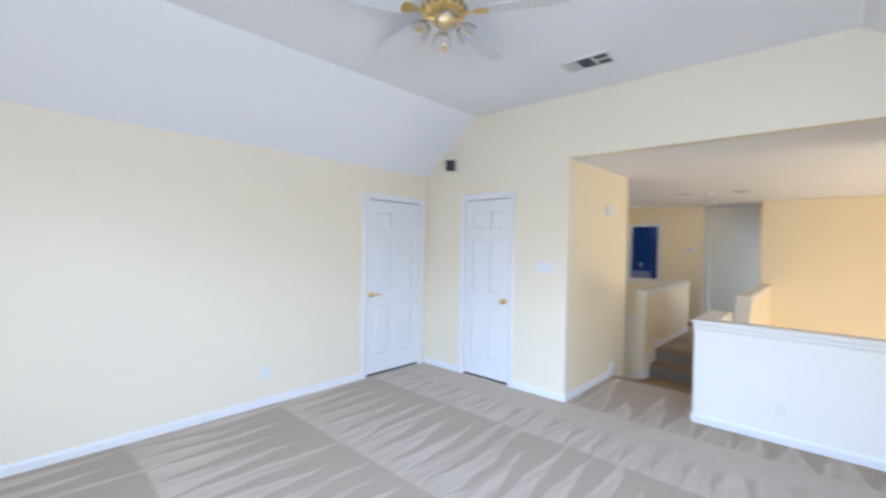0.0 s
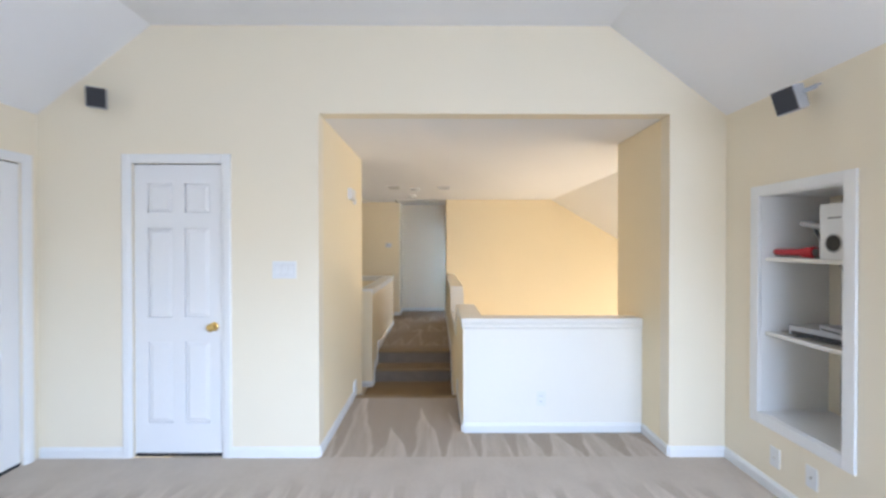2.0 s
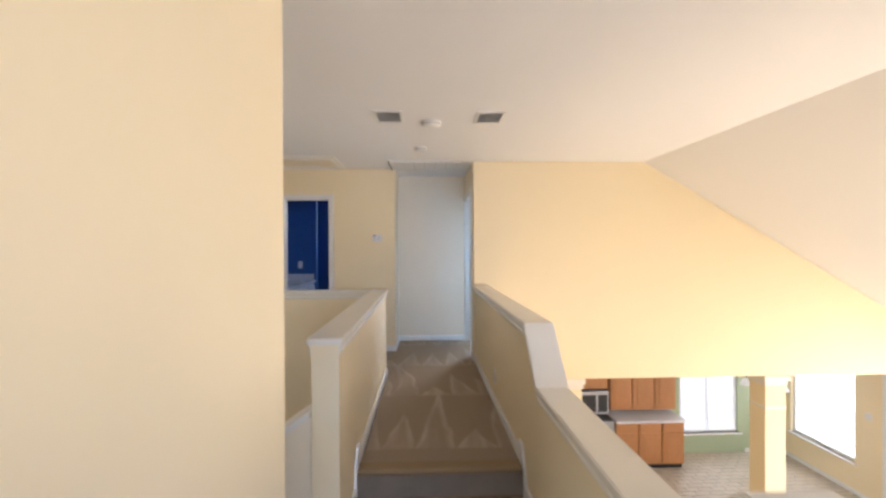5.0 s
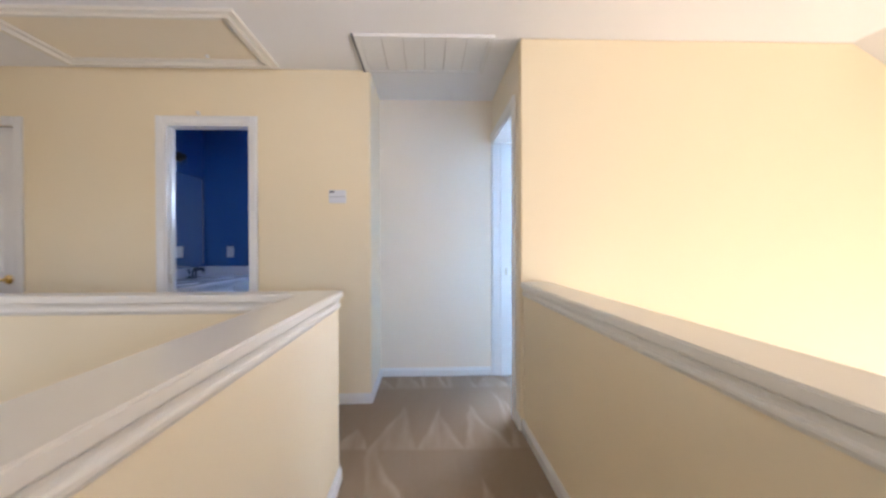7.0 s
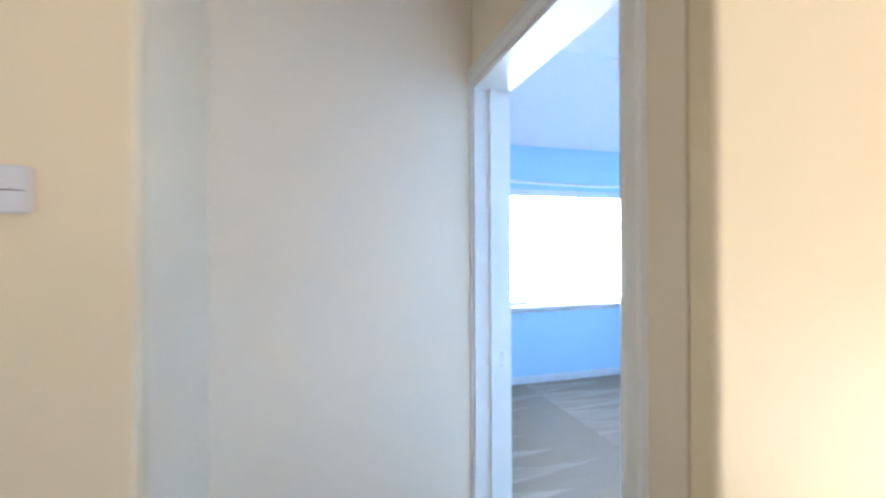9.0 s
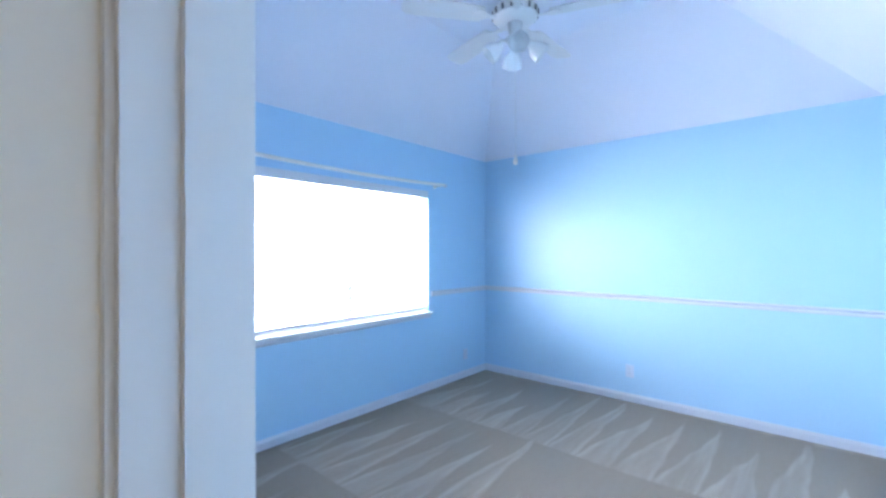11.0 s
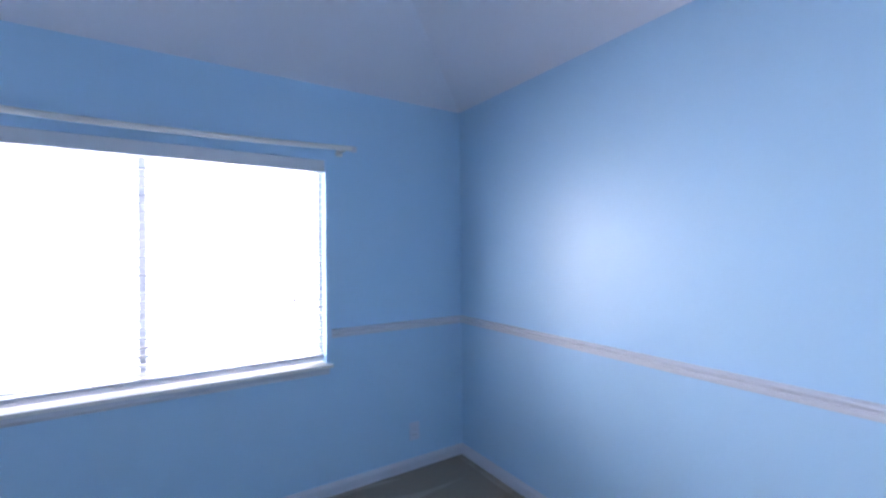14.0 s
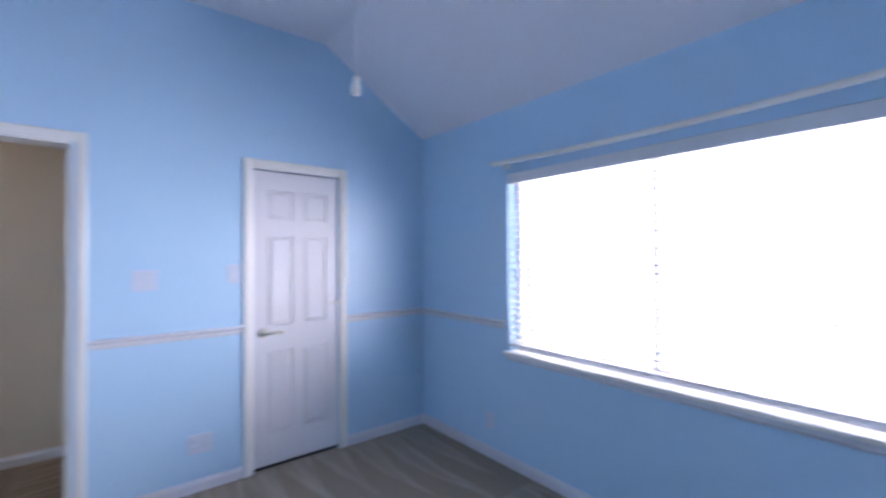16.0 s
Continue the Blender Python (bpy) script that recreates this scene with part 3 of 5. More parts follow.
structure("wall_bath_partition", box(-1.97, -1.44, 7.54, 7.64, 0, CZ), NAVY, "deep blue partition behind the vanity", "wall")
structure("wall_bath_north", holed("y", 8.94, 9.0, -1.97, HR + 0.05, 0, CZ, [(-0.42, 0.30, 1.66, 2.0)]), NAVY, "deep blue bathroom wall with a small window", "wall")
structure("wall_bath_inner", box(HL - 0.12, HR + 0.05, HE + 0.055, HE + 0.10, 0, CZ), NAVY, "deep blue bathroom wall behind the hall end", "wall")
structure("wall_bath_far_east", box(HR + 0.05, HR + 0.10, HE + 0.055, 9.0, 0, CZ), NAVY, "deep blue bathroom wall", "wall")
structure("wall_bath_east", box(HL - 0.12, HL - 0.062, HN + 0.11, HE + 0.055, 0, CZ), NAVY, "deep blue bathroom wall", "wall")
structure("ceiling_bathroom", box(-2.03, HR + 0.10, HE + 0.102, 9.0, CZ, CZ + 0.08), CEIL, "white bathroom ceiling", "ceiling")
structure("ceiling_vanity", box(-2.03, HL - 0.062, HN + 0.062, HE + 0.10, CZ + 0.001, CZ + 0.08), CEIL, "white ceiling over the vanity", "ceiling")

# lower floor seen over the half wall
structure("floor_lower", box(VOIDW, 7.4, 0.4, BN + 0.2, LOW - 0.08, LOW), LOWFLOOR, "pale tiled floor of the lower storey", "floor")
structure("ceiling_dining", box(HR + 0.09, 7.33, BW + 0.06, BN + 0.1, LCE, -0.06), CEIL, "white ceiling of the dining area", "ceiling")
structure("wall_dining_north", holed("y", DN, DN + 0.12, 0.9, 7.45, LOW, LCE, [(5.29, 6.45, -2.30, -0.44)]), GREEN, "sage green dining wall with a tall window", "wall")
structure("wall_great_east", holed("x", 7.33, 7.45, 0.98, BN, LOW, -0.10, [(7.10, 8.32, -2.19, -0.45), (5.70, 6.60, -3, -0.68), (1.5, 4.9, -2.1, -0.4)]), GOLD, "golden wall with windows and a glazed door", "wall")
structure("wall_lower_west", box(0.90, 0.97, 3.0, BN, LOW, LCE), GOLD, "golden wall under the hall", "wall")


# ---- trim ----
def board(axis, at, out, a, b, z=0.0, height=0.072, name="baseboard", material=TRIM, label="white painted baseboard"):
    """A skirting board that runs along an axis at the wall face `at`, proud towards `out`."""
    prof = [(at + out * o, z + h) for o, h in ((0.0, 0.0), (0.014, 0.0), (0.014, height * 0.72), (0.007, height * 0.9), (0.005, height), (0.0, height))]
    return tagged(part(name, prism(axis, prof, a, b), material), label, "baseboard", kind="structure")


board("y", GL, 1, GS, -0.99)
board("x", 0.0, -1, GL + 0.014, -1.35)
board("x", 0.0, -1, -0.60, 0.0)
board("x", 0.0, -1, JR, GR)
board("y", GR, -1, -1.12, -0.014)
board("y", 0.0, 1, 0.0, 1.14)
board("x", 0.395, -1, 1.024, JR - 0.014)
board("y", JR, -1, 0.0, 0.381)
skewed(board("y", 0.960, -1, 3.18, BW), BW, 0.065)
skewed(board("y", 0.960, -1, 0.395, 1.14), BW, 0.065)
board("y", -0.047, 1, 3.18, 5.0)
board("x", HN, -1, BATH_O[1] + 0.06, HL)
board("x", HN, -1, LIN_O[1] + 0.07, BATH_O[0] - 0.07)
board("y", HL, 1, HN, HE)
board("x", HE, -1, HL + 0.014, HR - 0.02)
board("y", HR, -1, BW, BD[0] - 0.07)
board("x", 2.56, -1, -0.185, -0.047, -0.36)
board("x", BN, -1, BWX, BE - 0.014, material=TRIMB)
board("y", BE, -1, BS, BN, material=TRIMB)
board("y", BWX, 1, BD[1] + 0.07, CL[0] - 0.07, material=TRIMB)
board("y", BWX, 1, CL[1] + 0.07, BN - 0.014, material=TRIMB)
board("x", DN, -1, 6.6, 7.33, LOW)
board("y", 7.33, -1, 6.72, DN - 0.014, LOW)


def stair_skirt(x0, x1):
    """The skirting that climbs along the landing steps."""
    top = [(1.14, 0.085), (1.17, 0.15), (1.25, 0.15), (1.27, -0.05), (1.44, -0.08), (1.52, -0.08), (1.54, -0.25), (1.62, -0.275), (2.66, -0.275), (2.70, -0.20), (2.76, -0.08), (2.96, -0.08), (3.0, 0.03), (3.05, 0.13), (3.12, 0.13), (3.18, 0.085)]
    low = [(3.18, 0.0), (3.0, 0.0), (3.0, -0.18), (2.76, -0.18), (2.74, -0.36), (1.50, -0.36), (1.50, -0.20), (1.25, -0.18), (1.23, 0.0), (1.14, 0.0)]
    return tagged(part("stair_skirt", prism("x", top + low, x0, x1), TRIM), "white skirting that steps along the landing", "skirting", kind="structure")


skewed(stair_skirt(0.946, 0.960), BW, 0.065)
tagged(part("stair_skirt", prism("x", [(2.57, -0.275), (2.66, -0.275), (2.76, -0.08), (2.96, -0.08), (3.05, 0.13), (3.12, 0.13), (3.18, 0.085), (3.18, 0), (3.0, 0), (3.0, -0.18), (2.76, -0.18), (2.74, -0.36), (2.57, -0.36)], -0.047, -0.033), TRIM), "white skirting that steps along the hall half wall", "skirting", kind="structure")
tagged(part("stair_skirt", prism("x", [(1.14, 0.085), (1.17, 0.15), (1.25, 0.15), (1.27, -0.05), (1.44, -0.08), (1.52, -0.08), (1.54, -0.25), (1.62, -0.275), (1.62, -0.36), (1.50, -0.36), (1.50, -0.20), (1.25, -0.18), (1.23, 0.0), (1.14, 0.0)], 0.0, 0.014), TRIM), "white skirting that steps down along the passage wall", "skirting", kind="structure")


def chair_rail(axis, at, out, a, b):
    prof = [(at + out * o, 0.918 + h) for o, h in ((0, 0), (0.009, 0.0), (0.012, 0.010), (0.011, 0.018), (0.004, 0.020), (0.004, 0.026), (0.013, 0.029), (0.022, 0.038), (0.022, 0.045), (0.010, 0.050), (0, 0.052))]
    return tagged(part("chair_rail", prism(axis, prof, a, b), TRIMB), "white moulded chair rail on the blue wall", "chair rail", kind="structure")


chair_rail("x", BN, -1, BWX, WX0 - 0.03)
chair_rail("x", BN, -1, WX1 + 0.03, BE - 0.02)
chair_rail("y", BE, -1, BS, BN)
chair_rail("y", BWX, 1, BD[1] + 0.07, CL[0] - 0.065)
chair_rail("y", BWX, 1, CL[1] + 0.065, BN - 0.02)


# ---- doors ----
def casing_side(x, s, h, w=0.062):
    prof = [(x, 0.0), (x, 0.010), (x + s * 0.014, 0.013), (x + s * 0.020, 0.017), (x + s * (w - 0.008), 0.020), (x + s * w, 0.016), (x + s * w, 0.0)]
    return prism("z", prof, 0.0, h)


def casing(parent, w, h, cw=0.062, back=None):
    for s in (-1, 1):
        part("casing", casing_side(s * w / 2, s, h + cw, cw), TRIM, parent)
    prof = [(0.0, h), (0.010, h), (0.013, h + 0.014), (0.017, h + 0.020), (0.020, h + cw - 0.008), (0.016, h + cw), (0.0, h + cw)]
    part("casing", prism("x", prof, -w / 2, w / 2), TRIM, parent)


def knob(parent, x, z, y, material, lever=0):
    """A round knob, or a lever pointing along local x."""
    m = Matrix.Translation((x, y, z)) @ pose(0, 0, 0, -90)
    bm = lathe([(0.032, 0.0), (0.032, 0.004), (0.026, 0.009), (0.012, 0.011), (0.011, 0.03)], 20, None, m)
    if lever:
        tube([(x, y + 0.03, z), (x, y + 0.045, z), (x + lever * 0.025, y + 0.052, z), (x + lever * 0.07, y + 0.052, z + 0.003), (x + lever * 0.115, y + 0.047, z - 0.004)], 0.010, 10, bm)
    else:
        lathe([(0.011, 0.028), (0.020, 0.034), (0.028, 0.045), (0.029, 0.055), (0.024, 0.064), (0.010, 0.069)], 20, bm, m)
    return part("handle", bm, material, parent, "polished brass handle" if material is BRASS else "satin metal lever handle", smooth=True)


def six_panel(parent, w, h, handle, hx, hz, lever, gap=0.024, material=DOORP):
    """A six-panel door leaf that closes the opening."""
    w, z0, z1 = w - 0.008, gap, h - 0.007
    stile, mid = 0.105 * w / 0.7, 0.095 * w / 0.7
    rows = ((0.235, 0.80), (0.965, 1.585), (1.69, 1.895))
    holes = []
    for a, b in rows:
        a, b = a * h / 2.03, b * h / 2.03
        holes += [(-w / 2 + stile, -mid / 2, a, b), (mid / 2, w / 2 - stile, a, b)]
    bm = holed("y", -0.050, -0.014, -w / 2, w / 2, z0, z1, holes)
    leaf = part("leaf", bm, material, parent, "white six-panel door leaf")
    for a, b, c, d in holes:
        pb = box(a, b, -0.040, -0.030, c, d)
        lo = [pb.verts.new(p) for p in ((a + 0.006, -0.0255, c + 0.006), (b - 0.006, -0.0255, c + 0.006), (b - 0.006, -0.0255, d - 0.006), (a + 0.006, -0.0255, d - 0.006))]
        hi = [pb.verts.new(p) for p in ((a + 0.032, -0.0165, c + 0.032), (b - 0.032, -0.0165, c + 0.032), (b - 0.032, -0.0165, d - 0.032), (a + 0.032, -0.0165, d - 0.032))]
        pb.faces.new(hi)
        for i in range(4):
            pb.faces.new((lo[i], lo[(i + 1) % 4], hi[(i + 1) % 4], hi[i]))
        bmesh.ops.recalc_face_normals(pb, faces=pb.faces)
        part("panel", pb, material, leaf)
    knob(leaf, hx, hz, -0.014, handle, lever)
    return leaf


def jamb(parent, w, h, depth):
    """The lining of the opening with its stop."""
    t = 0.016
    for s in (-1, 1):
        x = s * w / 2
        bm = box(min(x, x - s * t), max(x, x - s * t), -depth, 0.0, 0.0, h)
        quadbox(bm, min(x - s * t, x - s * (t + 0.012)), max(x - s * t, x - s * (t + 0.012)), -depth * 0.5 - 0.02, -depth * 0.5 + 0.015, 0.0, h - t)
        part("jamb", bm, TRIM, parent)
    part("jamb", box(-w / 2 + t, w / 2 - t, -depth, 0.0, h - t, h), TRIM, parent)


def closed_door(name, m, w, h, label, handle, hx, hz, lever, material=DOORP):
    d = thing(name, m, label, "door", kind="structure")
    casing(d, w, h)
    six_panel(d, w, h, handle, hx, hz, lever, material=material)
    part("threshold", box(-w / 2, w / 2, -0.05, -0.020, -0.004, 0.022), SLOT, d, "dark gap under the door")
    part("head_gap", box(-w / 2, w / 2, -0.05, -0.024, h - 0.006, h), SLOT, d, "dark gap over the door")
    return d


closed_door("door_1", facing(GL, (-0.925 - 0.108) / 2, 0, "+X"), 0.817, 2.015, "closed white six-panel door with a brass lever", BRASS, 0.34, 0.93, -1)
closed_door("door_2", facing(-0.975, 0, 0, "-Y"), 0.62, 2.035, "closed narrow white closet door with a brass knob", BRASS, -0.245, 0.905, 0)
closed_door("door_3", facing(sum(LIN_O) / 2, HN, 0, "-Y"), LIN_O[1] - LIN_O[0], 1.965, "closed white linen closet door with a brass lever", BRASS, -0.23, 0.90, 1)
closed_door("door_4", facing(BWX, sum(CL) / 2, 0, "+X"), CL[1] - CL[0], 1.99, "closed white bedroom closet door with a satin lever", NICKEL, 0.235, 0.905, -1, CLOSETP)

door5 = thing("door_5", facing(HR, sum(BD) / 2, 0, "-X"), "white doorway from the hall into the blue bedroom", "doorway", kind="structure")
casing(door5, BD[1] - BD[0], 2.025)
jamb(door5, BD[1] - BD[0], 2.025, BWX - HR)
part("strike_plate", box(0.4305, 0.4365, -0.125, -0.085, 0.87, 0.93, 0.001, 1), NICKEL, door5, "small satin metal strike plate")
inner = thing("door_casing", facing(BWX, sum(BD) / 2, 0, "+X"), "white casing round the doorway on the bedroom side", "casing", kind="structure")
casing(inner, BD[1] - BD[0] + 0.02, 2.023, 0.05)
door6 = thing("door_6", facing(sum(BATH_O) / 2, HN, 0, "-Y"), "white doorway into the deep blue bathroom", "doorway", kind="structure")
casing(door6, BATH_O[1] - BATH_O[0], 1.99, 0.05)
jamb(door6, BATH_O[1] - BATH_O[0], 1.99, 0.11)
part("strike_plate", box(0.2765, 0.2825, -0.06, -0.03, 0.86, 0.93, 0.001, 1), NICKEL, door6, "small satin metal strike plate")


# ---- small wall and ceiling fittings ----
def outlet(m, label="white duplex wall outlet low on the wall", name="wall_outlet", mat=None, wide=0.072, high=0.116, kind="duplex", group="wall outlets"):
    o = thing(name, m, label, "outlet" if kind == "duplex" else "switch", group)
    mat = mat or PLASTIC
    part("plate", box(-wide / 2, wide / 2, 0, 0.006, -high / 2, high / 2, 0.002, 2), mat, o)
    if kind == "duplex":
        for z in (-0.022, 0.022):
            s = part("socket", box(-0.017, 0.017, 0.004, 0.008, z - 0.014, z + 0.014, 0.003, 2), mat, o)
            bm = box(-0.008, -0.006, 0.0075, 0.0085, z - 0.004, z + 0.006)
            quadbox(bm, 0.006, 0.008, 0.0075, 0.0085, z - 0.004, z + 0.006)
            part("slot", bm, SLOT, s)
    elif kind == "plate":
        part("jack", lathe([(0.006, 0), (0.006, 0.008), (0.003, 0.012)], 12, None, Matrix.Translation((0, 0.005, 0)) @ pose(0, 0, 0, -90)), NICKEL, o)
    return o


outlet(facing(GL, -2.07, 0.30, "+X"))
outlet(facing(1.635, 0.395, 0.265, "-Y"))
outlet(facing(GR, -0.45, 0.215, "-X"), "white cable plate under the niche", kind="plate", name="cable_plate", group="cable plates")
outlet(facing(GR, -0.70, 0.23, "-X"), "white cable plate under the niche", kind="plate", name="cable_plate", group="cable plates")
outlet(facing(0.975, 4.07, 0.245, "-X"))
outlet(facing(BE, 7.285, 0.275, "-X"), "pale bluish duplex outlet low on the blue wall", mat=PLASTB)
outlet(facing(4.48, BN, 0.245, "-Y"), "pale bluish duplex outlet low on the blue wall", mat=PLASTB)
outlet(facing(1.90, BN, 0.255, "-Y"), "pale bluish duplex outlet low on the blue wall", mat=PLASTB)
outlet(facing(BWX, 7.19, 0.285, "+X"), "pale bluish duplex outlet low on the blue wall", mat=PLASTB)
outlet(facing(BWX, 7.25, 0.285, "+X"), "white cable plate low on the blue wall", mat=PLASTB, kind="plate", name="cable_plate", group="cable plates")
outlet(facing(-1.70, 7.54, 1.07, "-Y"))
outlet(facing(7.33, 6.88, -1.35, "-X"), "white light switch plate beside the glazed door", kind="none", name="light_switch", wide=0.11)


def rocker(m, gangs, label, mat=None):
    mat = mat or PLASTIC
    w = 0.046 * gangs + 0.028
    o = thing("light_switch", m, label, "switch")
    part("plate", box(-w / 2, w / 2, 0, 0.006, -0.06, 0.06, 0.002, 2), mat, o)
    for i in range(gangs):
        x = (i - (gangs - 1) / 2) * 0.046
        part("gap", box(x - 0.0195, x + 0.0195, 0.004, 0.0063, -0.0365, 0.0365), GAP, o, "thin grey gap round the rocker")
        part("rocker", prism("x", [(0.004, -0.033), (0.013, -0.033), (0.0095, 0.0), (0.008, 0.033), (0.004, 0.033)], x - 0.0165, x + 0.0165), mat, o)
    return o


rocker(facing(-0.237, 0, 1.30, "-Y"), 3, "white triple light switch beside the wide opening")
rocker(facing(BWX, 6.94, 1.28, "+X"), 2, "pale bluish double light switch on the blue wall", PLASTB)
rocker(facing(BWX, 7.405, 1.305, "+X"), 1, "pale bluish single switch beside the closet door", PLASTB)

th = thing("thermostat", facing(-0.256, HN, 1.475, "-Y"), "white wall thermostat with a small dark display", "thermostat")
part("body", box(-0.060, 0.060, 0, 0.026, -0.046, 0.046, 0.006, 2), CABW, th)
part("display", box(0.018, 0.054, 0.027, 0.0295, 0.026, 0.040), VENTG, th, "small grey display")
part("lid_line", box(-0.056, 0.056, 0.025, 0.0268, -0.004, -0.001), VENTG, th)

ch = thing("door_chime", facing(0.0, 1.0, 1.94, "+X"), "white plastic chime box with a small sensor under it", "chime")
part("cover", prism("x", [(0, -0.05), (0.028, -0.05), (0.038, -0.036), (0.038, 0.044), (0.031, 0.05), (0, 0.05)], -0.085, 0.085), PLASTIC, ch)
part("sensor", box(-0.185, -0.135, 0, 0.028, -0.075, -0.02, 0.006, 2), PLASTIC, ch)
part("neck", tube([(-0.08, 0.012, -0.035), (-0.14, 0.012, -0.045)], 0.010, 10), PLASTIC, ch)


def register(m, w, h, label, cells=0, slats=8, deep=False):
    """A ceiling register: local z points down from the ceiling plane."""
    o = thing("ceiling_vent", m, label, "vent", "ceiling vents")
    part("backing", box(-w / 2 + 0.01, w / 2 - 0.01, -h / 2 + 0.01, h / 2 - 0.01, 0.0, 0.003), VENTG, o)
    part("rim", holed_flat(w, h, 0.022, 0.010), PLASTIC, o)
    if cells:
        for i in range(1, cells):
            x = -w / 2 + w * i / cells
            part("divider", box(x - 0.007, x + 0.007, -h / 2 + 0.02, h / 2 - 0.02, 0.002, 0.010), PLASTIC, o)
        part("divider", box(w / 2 - w / cells, w / 2 - 0.02, -0.006, 0.006, 0.002, 0.0102), PLASTIC, o)
        first = part("louvre", box(-w / 2 + 0.02, -w / 2 + w / cells - 0.006, -h / 2 + 0.02, h / 2 - 0.02, 0.0032, 0.006), PLASTIC, o)
    n = slats
    for i in range(n):
        y = -h / 2 + 0.025 + (h - 0.05) * (i + 0.5) / n
        bm = prism("x", [(y - 0.006, 0.003), (y + 0.004, 0.009), (y + 0.005, 0.008), (y - 0.005, 0.002)], -w / 2 + 0.02, w / 2 - 0.02)
        part("slat", bm, VENTG if deep else PLASTIC, o)
    return o


def holed_flat(w, h, rim, t):
    bm = holed("y", 0.0, t, -w / 2, w / 2, -h / 2, h / 2, [(-w / 2 + rim, w / 2 - rim, -h / 2 + rim, h / 2 - rim)])
    bmesh.ops.rotate(bm, verts=bm.verts, cent=(0, 0, 0), matrix=Matrix.Rotation(radians(90), 3, "X"))
    for v in bm.verts:
        v.co.z = abs(v.co.z)
    bmesh.ops.recalc_face_normals(bm, faces=bm.faces)
    return bm


DOWN = pose(0, 0, 0, 180)
register(pose(0.435, -0.613, PK, 180), 0.40, 0.23, "white three-way ceiling register with dark louvres", 3, 9, True)
register(pose(0.10, 3.76, CZ, 180), 0.22, 0.30, "white hall ceiling register", 0, 9)
register(pose(0.89, 3.77, CZ, 180), 0.22, 0.30, "white hall ceiling register", 0, 9)


def detector(x, y, z, label="round white smoke detector on the ceiling", r=0.065):
    o = thing("smoke_detector", pose(x, y, z, 180), label, "detector", "ceiling detectors")
    part("base", lathe([(r, 0), (r, 0.010), (r * 0.95, 0.013)], 28), PLASTIC, o, smooth=True)
    part("cover", lathe([(r * 0.9, 0.013), (r * 0.9, 0.025), (r * 0.75, 0.036), (r * 0.3, 0.040), (0, 0.040)], 28), PLASTIC, o, smooth=True)
    part("grille", lathe([(r * 0.91, 0.017), (r * 0.91, 0.021)], 28), VENTG, o)
    return o


detector(0.33, 4.82, CZ)
detector(0.43, 3.92, CZ, "flat round white fitting on the hall ceiling", 0.085)
detector(-2.44, 5.60, CZ, "flat round fitting near the linen closet", 0.075)
detector(2.84, 1.42, CZ, "round white fitting on the landing ceiling", 0.07)

hook = thing("wall_hook", facing(-1.225, HN, 2.062, "-Y"), "tiny white hook above the bathroom doorway", "hook")
part("plate", lathe([(0.014, 0), (0.014, 0.004), (0.010, 0.006)], 16, None, pose(0, 0, 0, -90)), PLASTIC, hook)
part("peg", tube([(0, 0.004, 0), (0, 0.022, -0.002), (0, 0.026, 0.008)], 0.005, 8), PLASTIC, hook)

# attic hatch
at_ = thing("attic_hatch", pose(-1.355, 5.60, CZ, 180), "framed attic hatch panel in the hall ceiling", "hatch", kind="structure")
part("panel", box(-0.60, 0.60, -0.255, 0.255, 0.0, 0.004), CREAM, at_, "cream painted hatch panel")
for s in (-1, 1):
    for k, (o0, o1, t) in enumerate(((0.0, 0.035, 0.014), (0.035, 0.062, 0.034), (0.062, 0.10, 0.020))):
        a, b = sorted((s * (0.61 + o0), s * (0.61 + o1)))
        part("moulding", box(a, b, -0.26 - o1, 0.26 + o1, 0.0, t, 0.003, 1), CAPP, at_)
        a, b = sorted((s * (0.26 + o0), s * (0.26 + o1)))
        part("moulding", box(-0.61 - o0, 0.61 + o0, a, b, 0.0, t - 0.001, 0.003, 1), CAPP, at_)
part("pull", lathe([(0.008, 0.004), (0.014, 0.012), (0.010, 0.02), (0, 0.022)], 14, None, Matrix.Translation((0.3, -0.2, 0))), PLASTIC, at_)

# return-air grille at the hall end
rg = thing("return_air_grille", pose(0.365, 5.76, CZ, 180), "large white return air grille with long panels", "grille", kind="structure")
part("frame_rim", holed_flat(0.84, 0.54, 0.03, 0.014), PLASTIC, rg)
part("edge_strip", box(-0.435, -0.42, -0.27, 0.27, 0.0, 0.016), VENTG, rg, "dark edge strip")
for i in range(6):
    x = -0.39 + 0.78 * i / 6
    part("panel", box(x + 0.003, x + 0.127, -0.24, 0.24, 0.002, 0.008, 0.002, 1), PLASTIC, rg)
part("backing", box(-0.40, 0.40, -0.25, 0.25, 0.0, 0.002), GAP, rg)


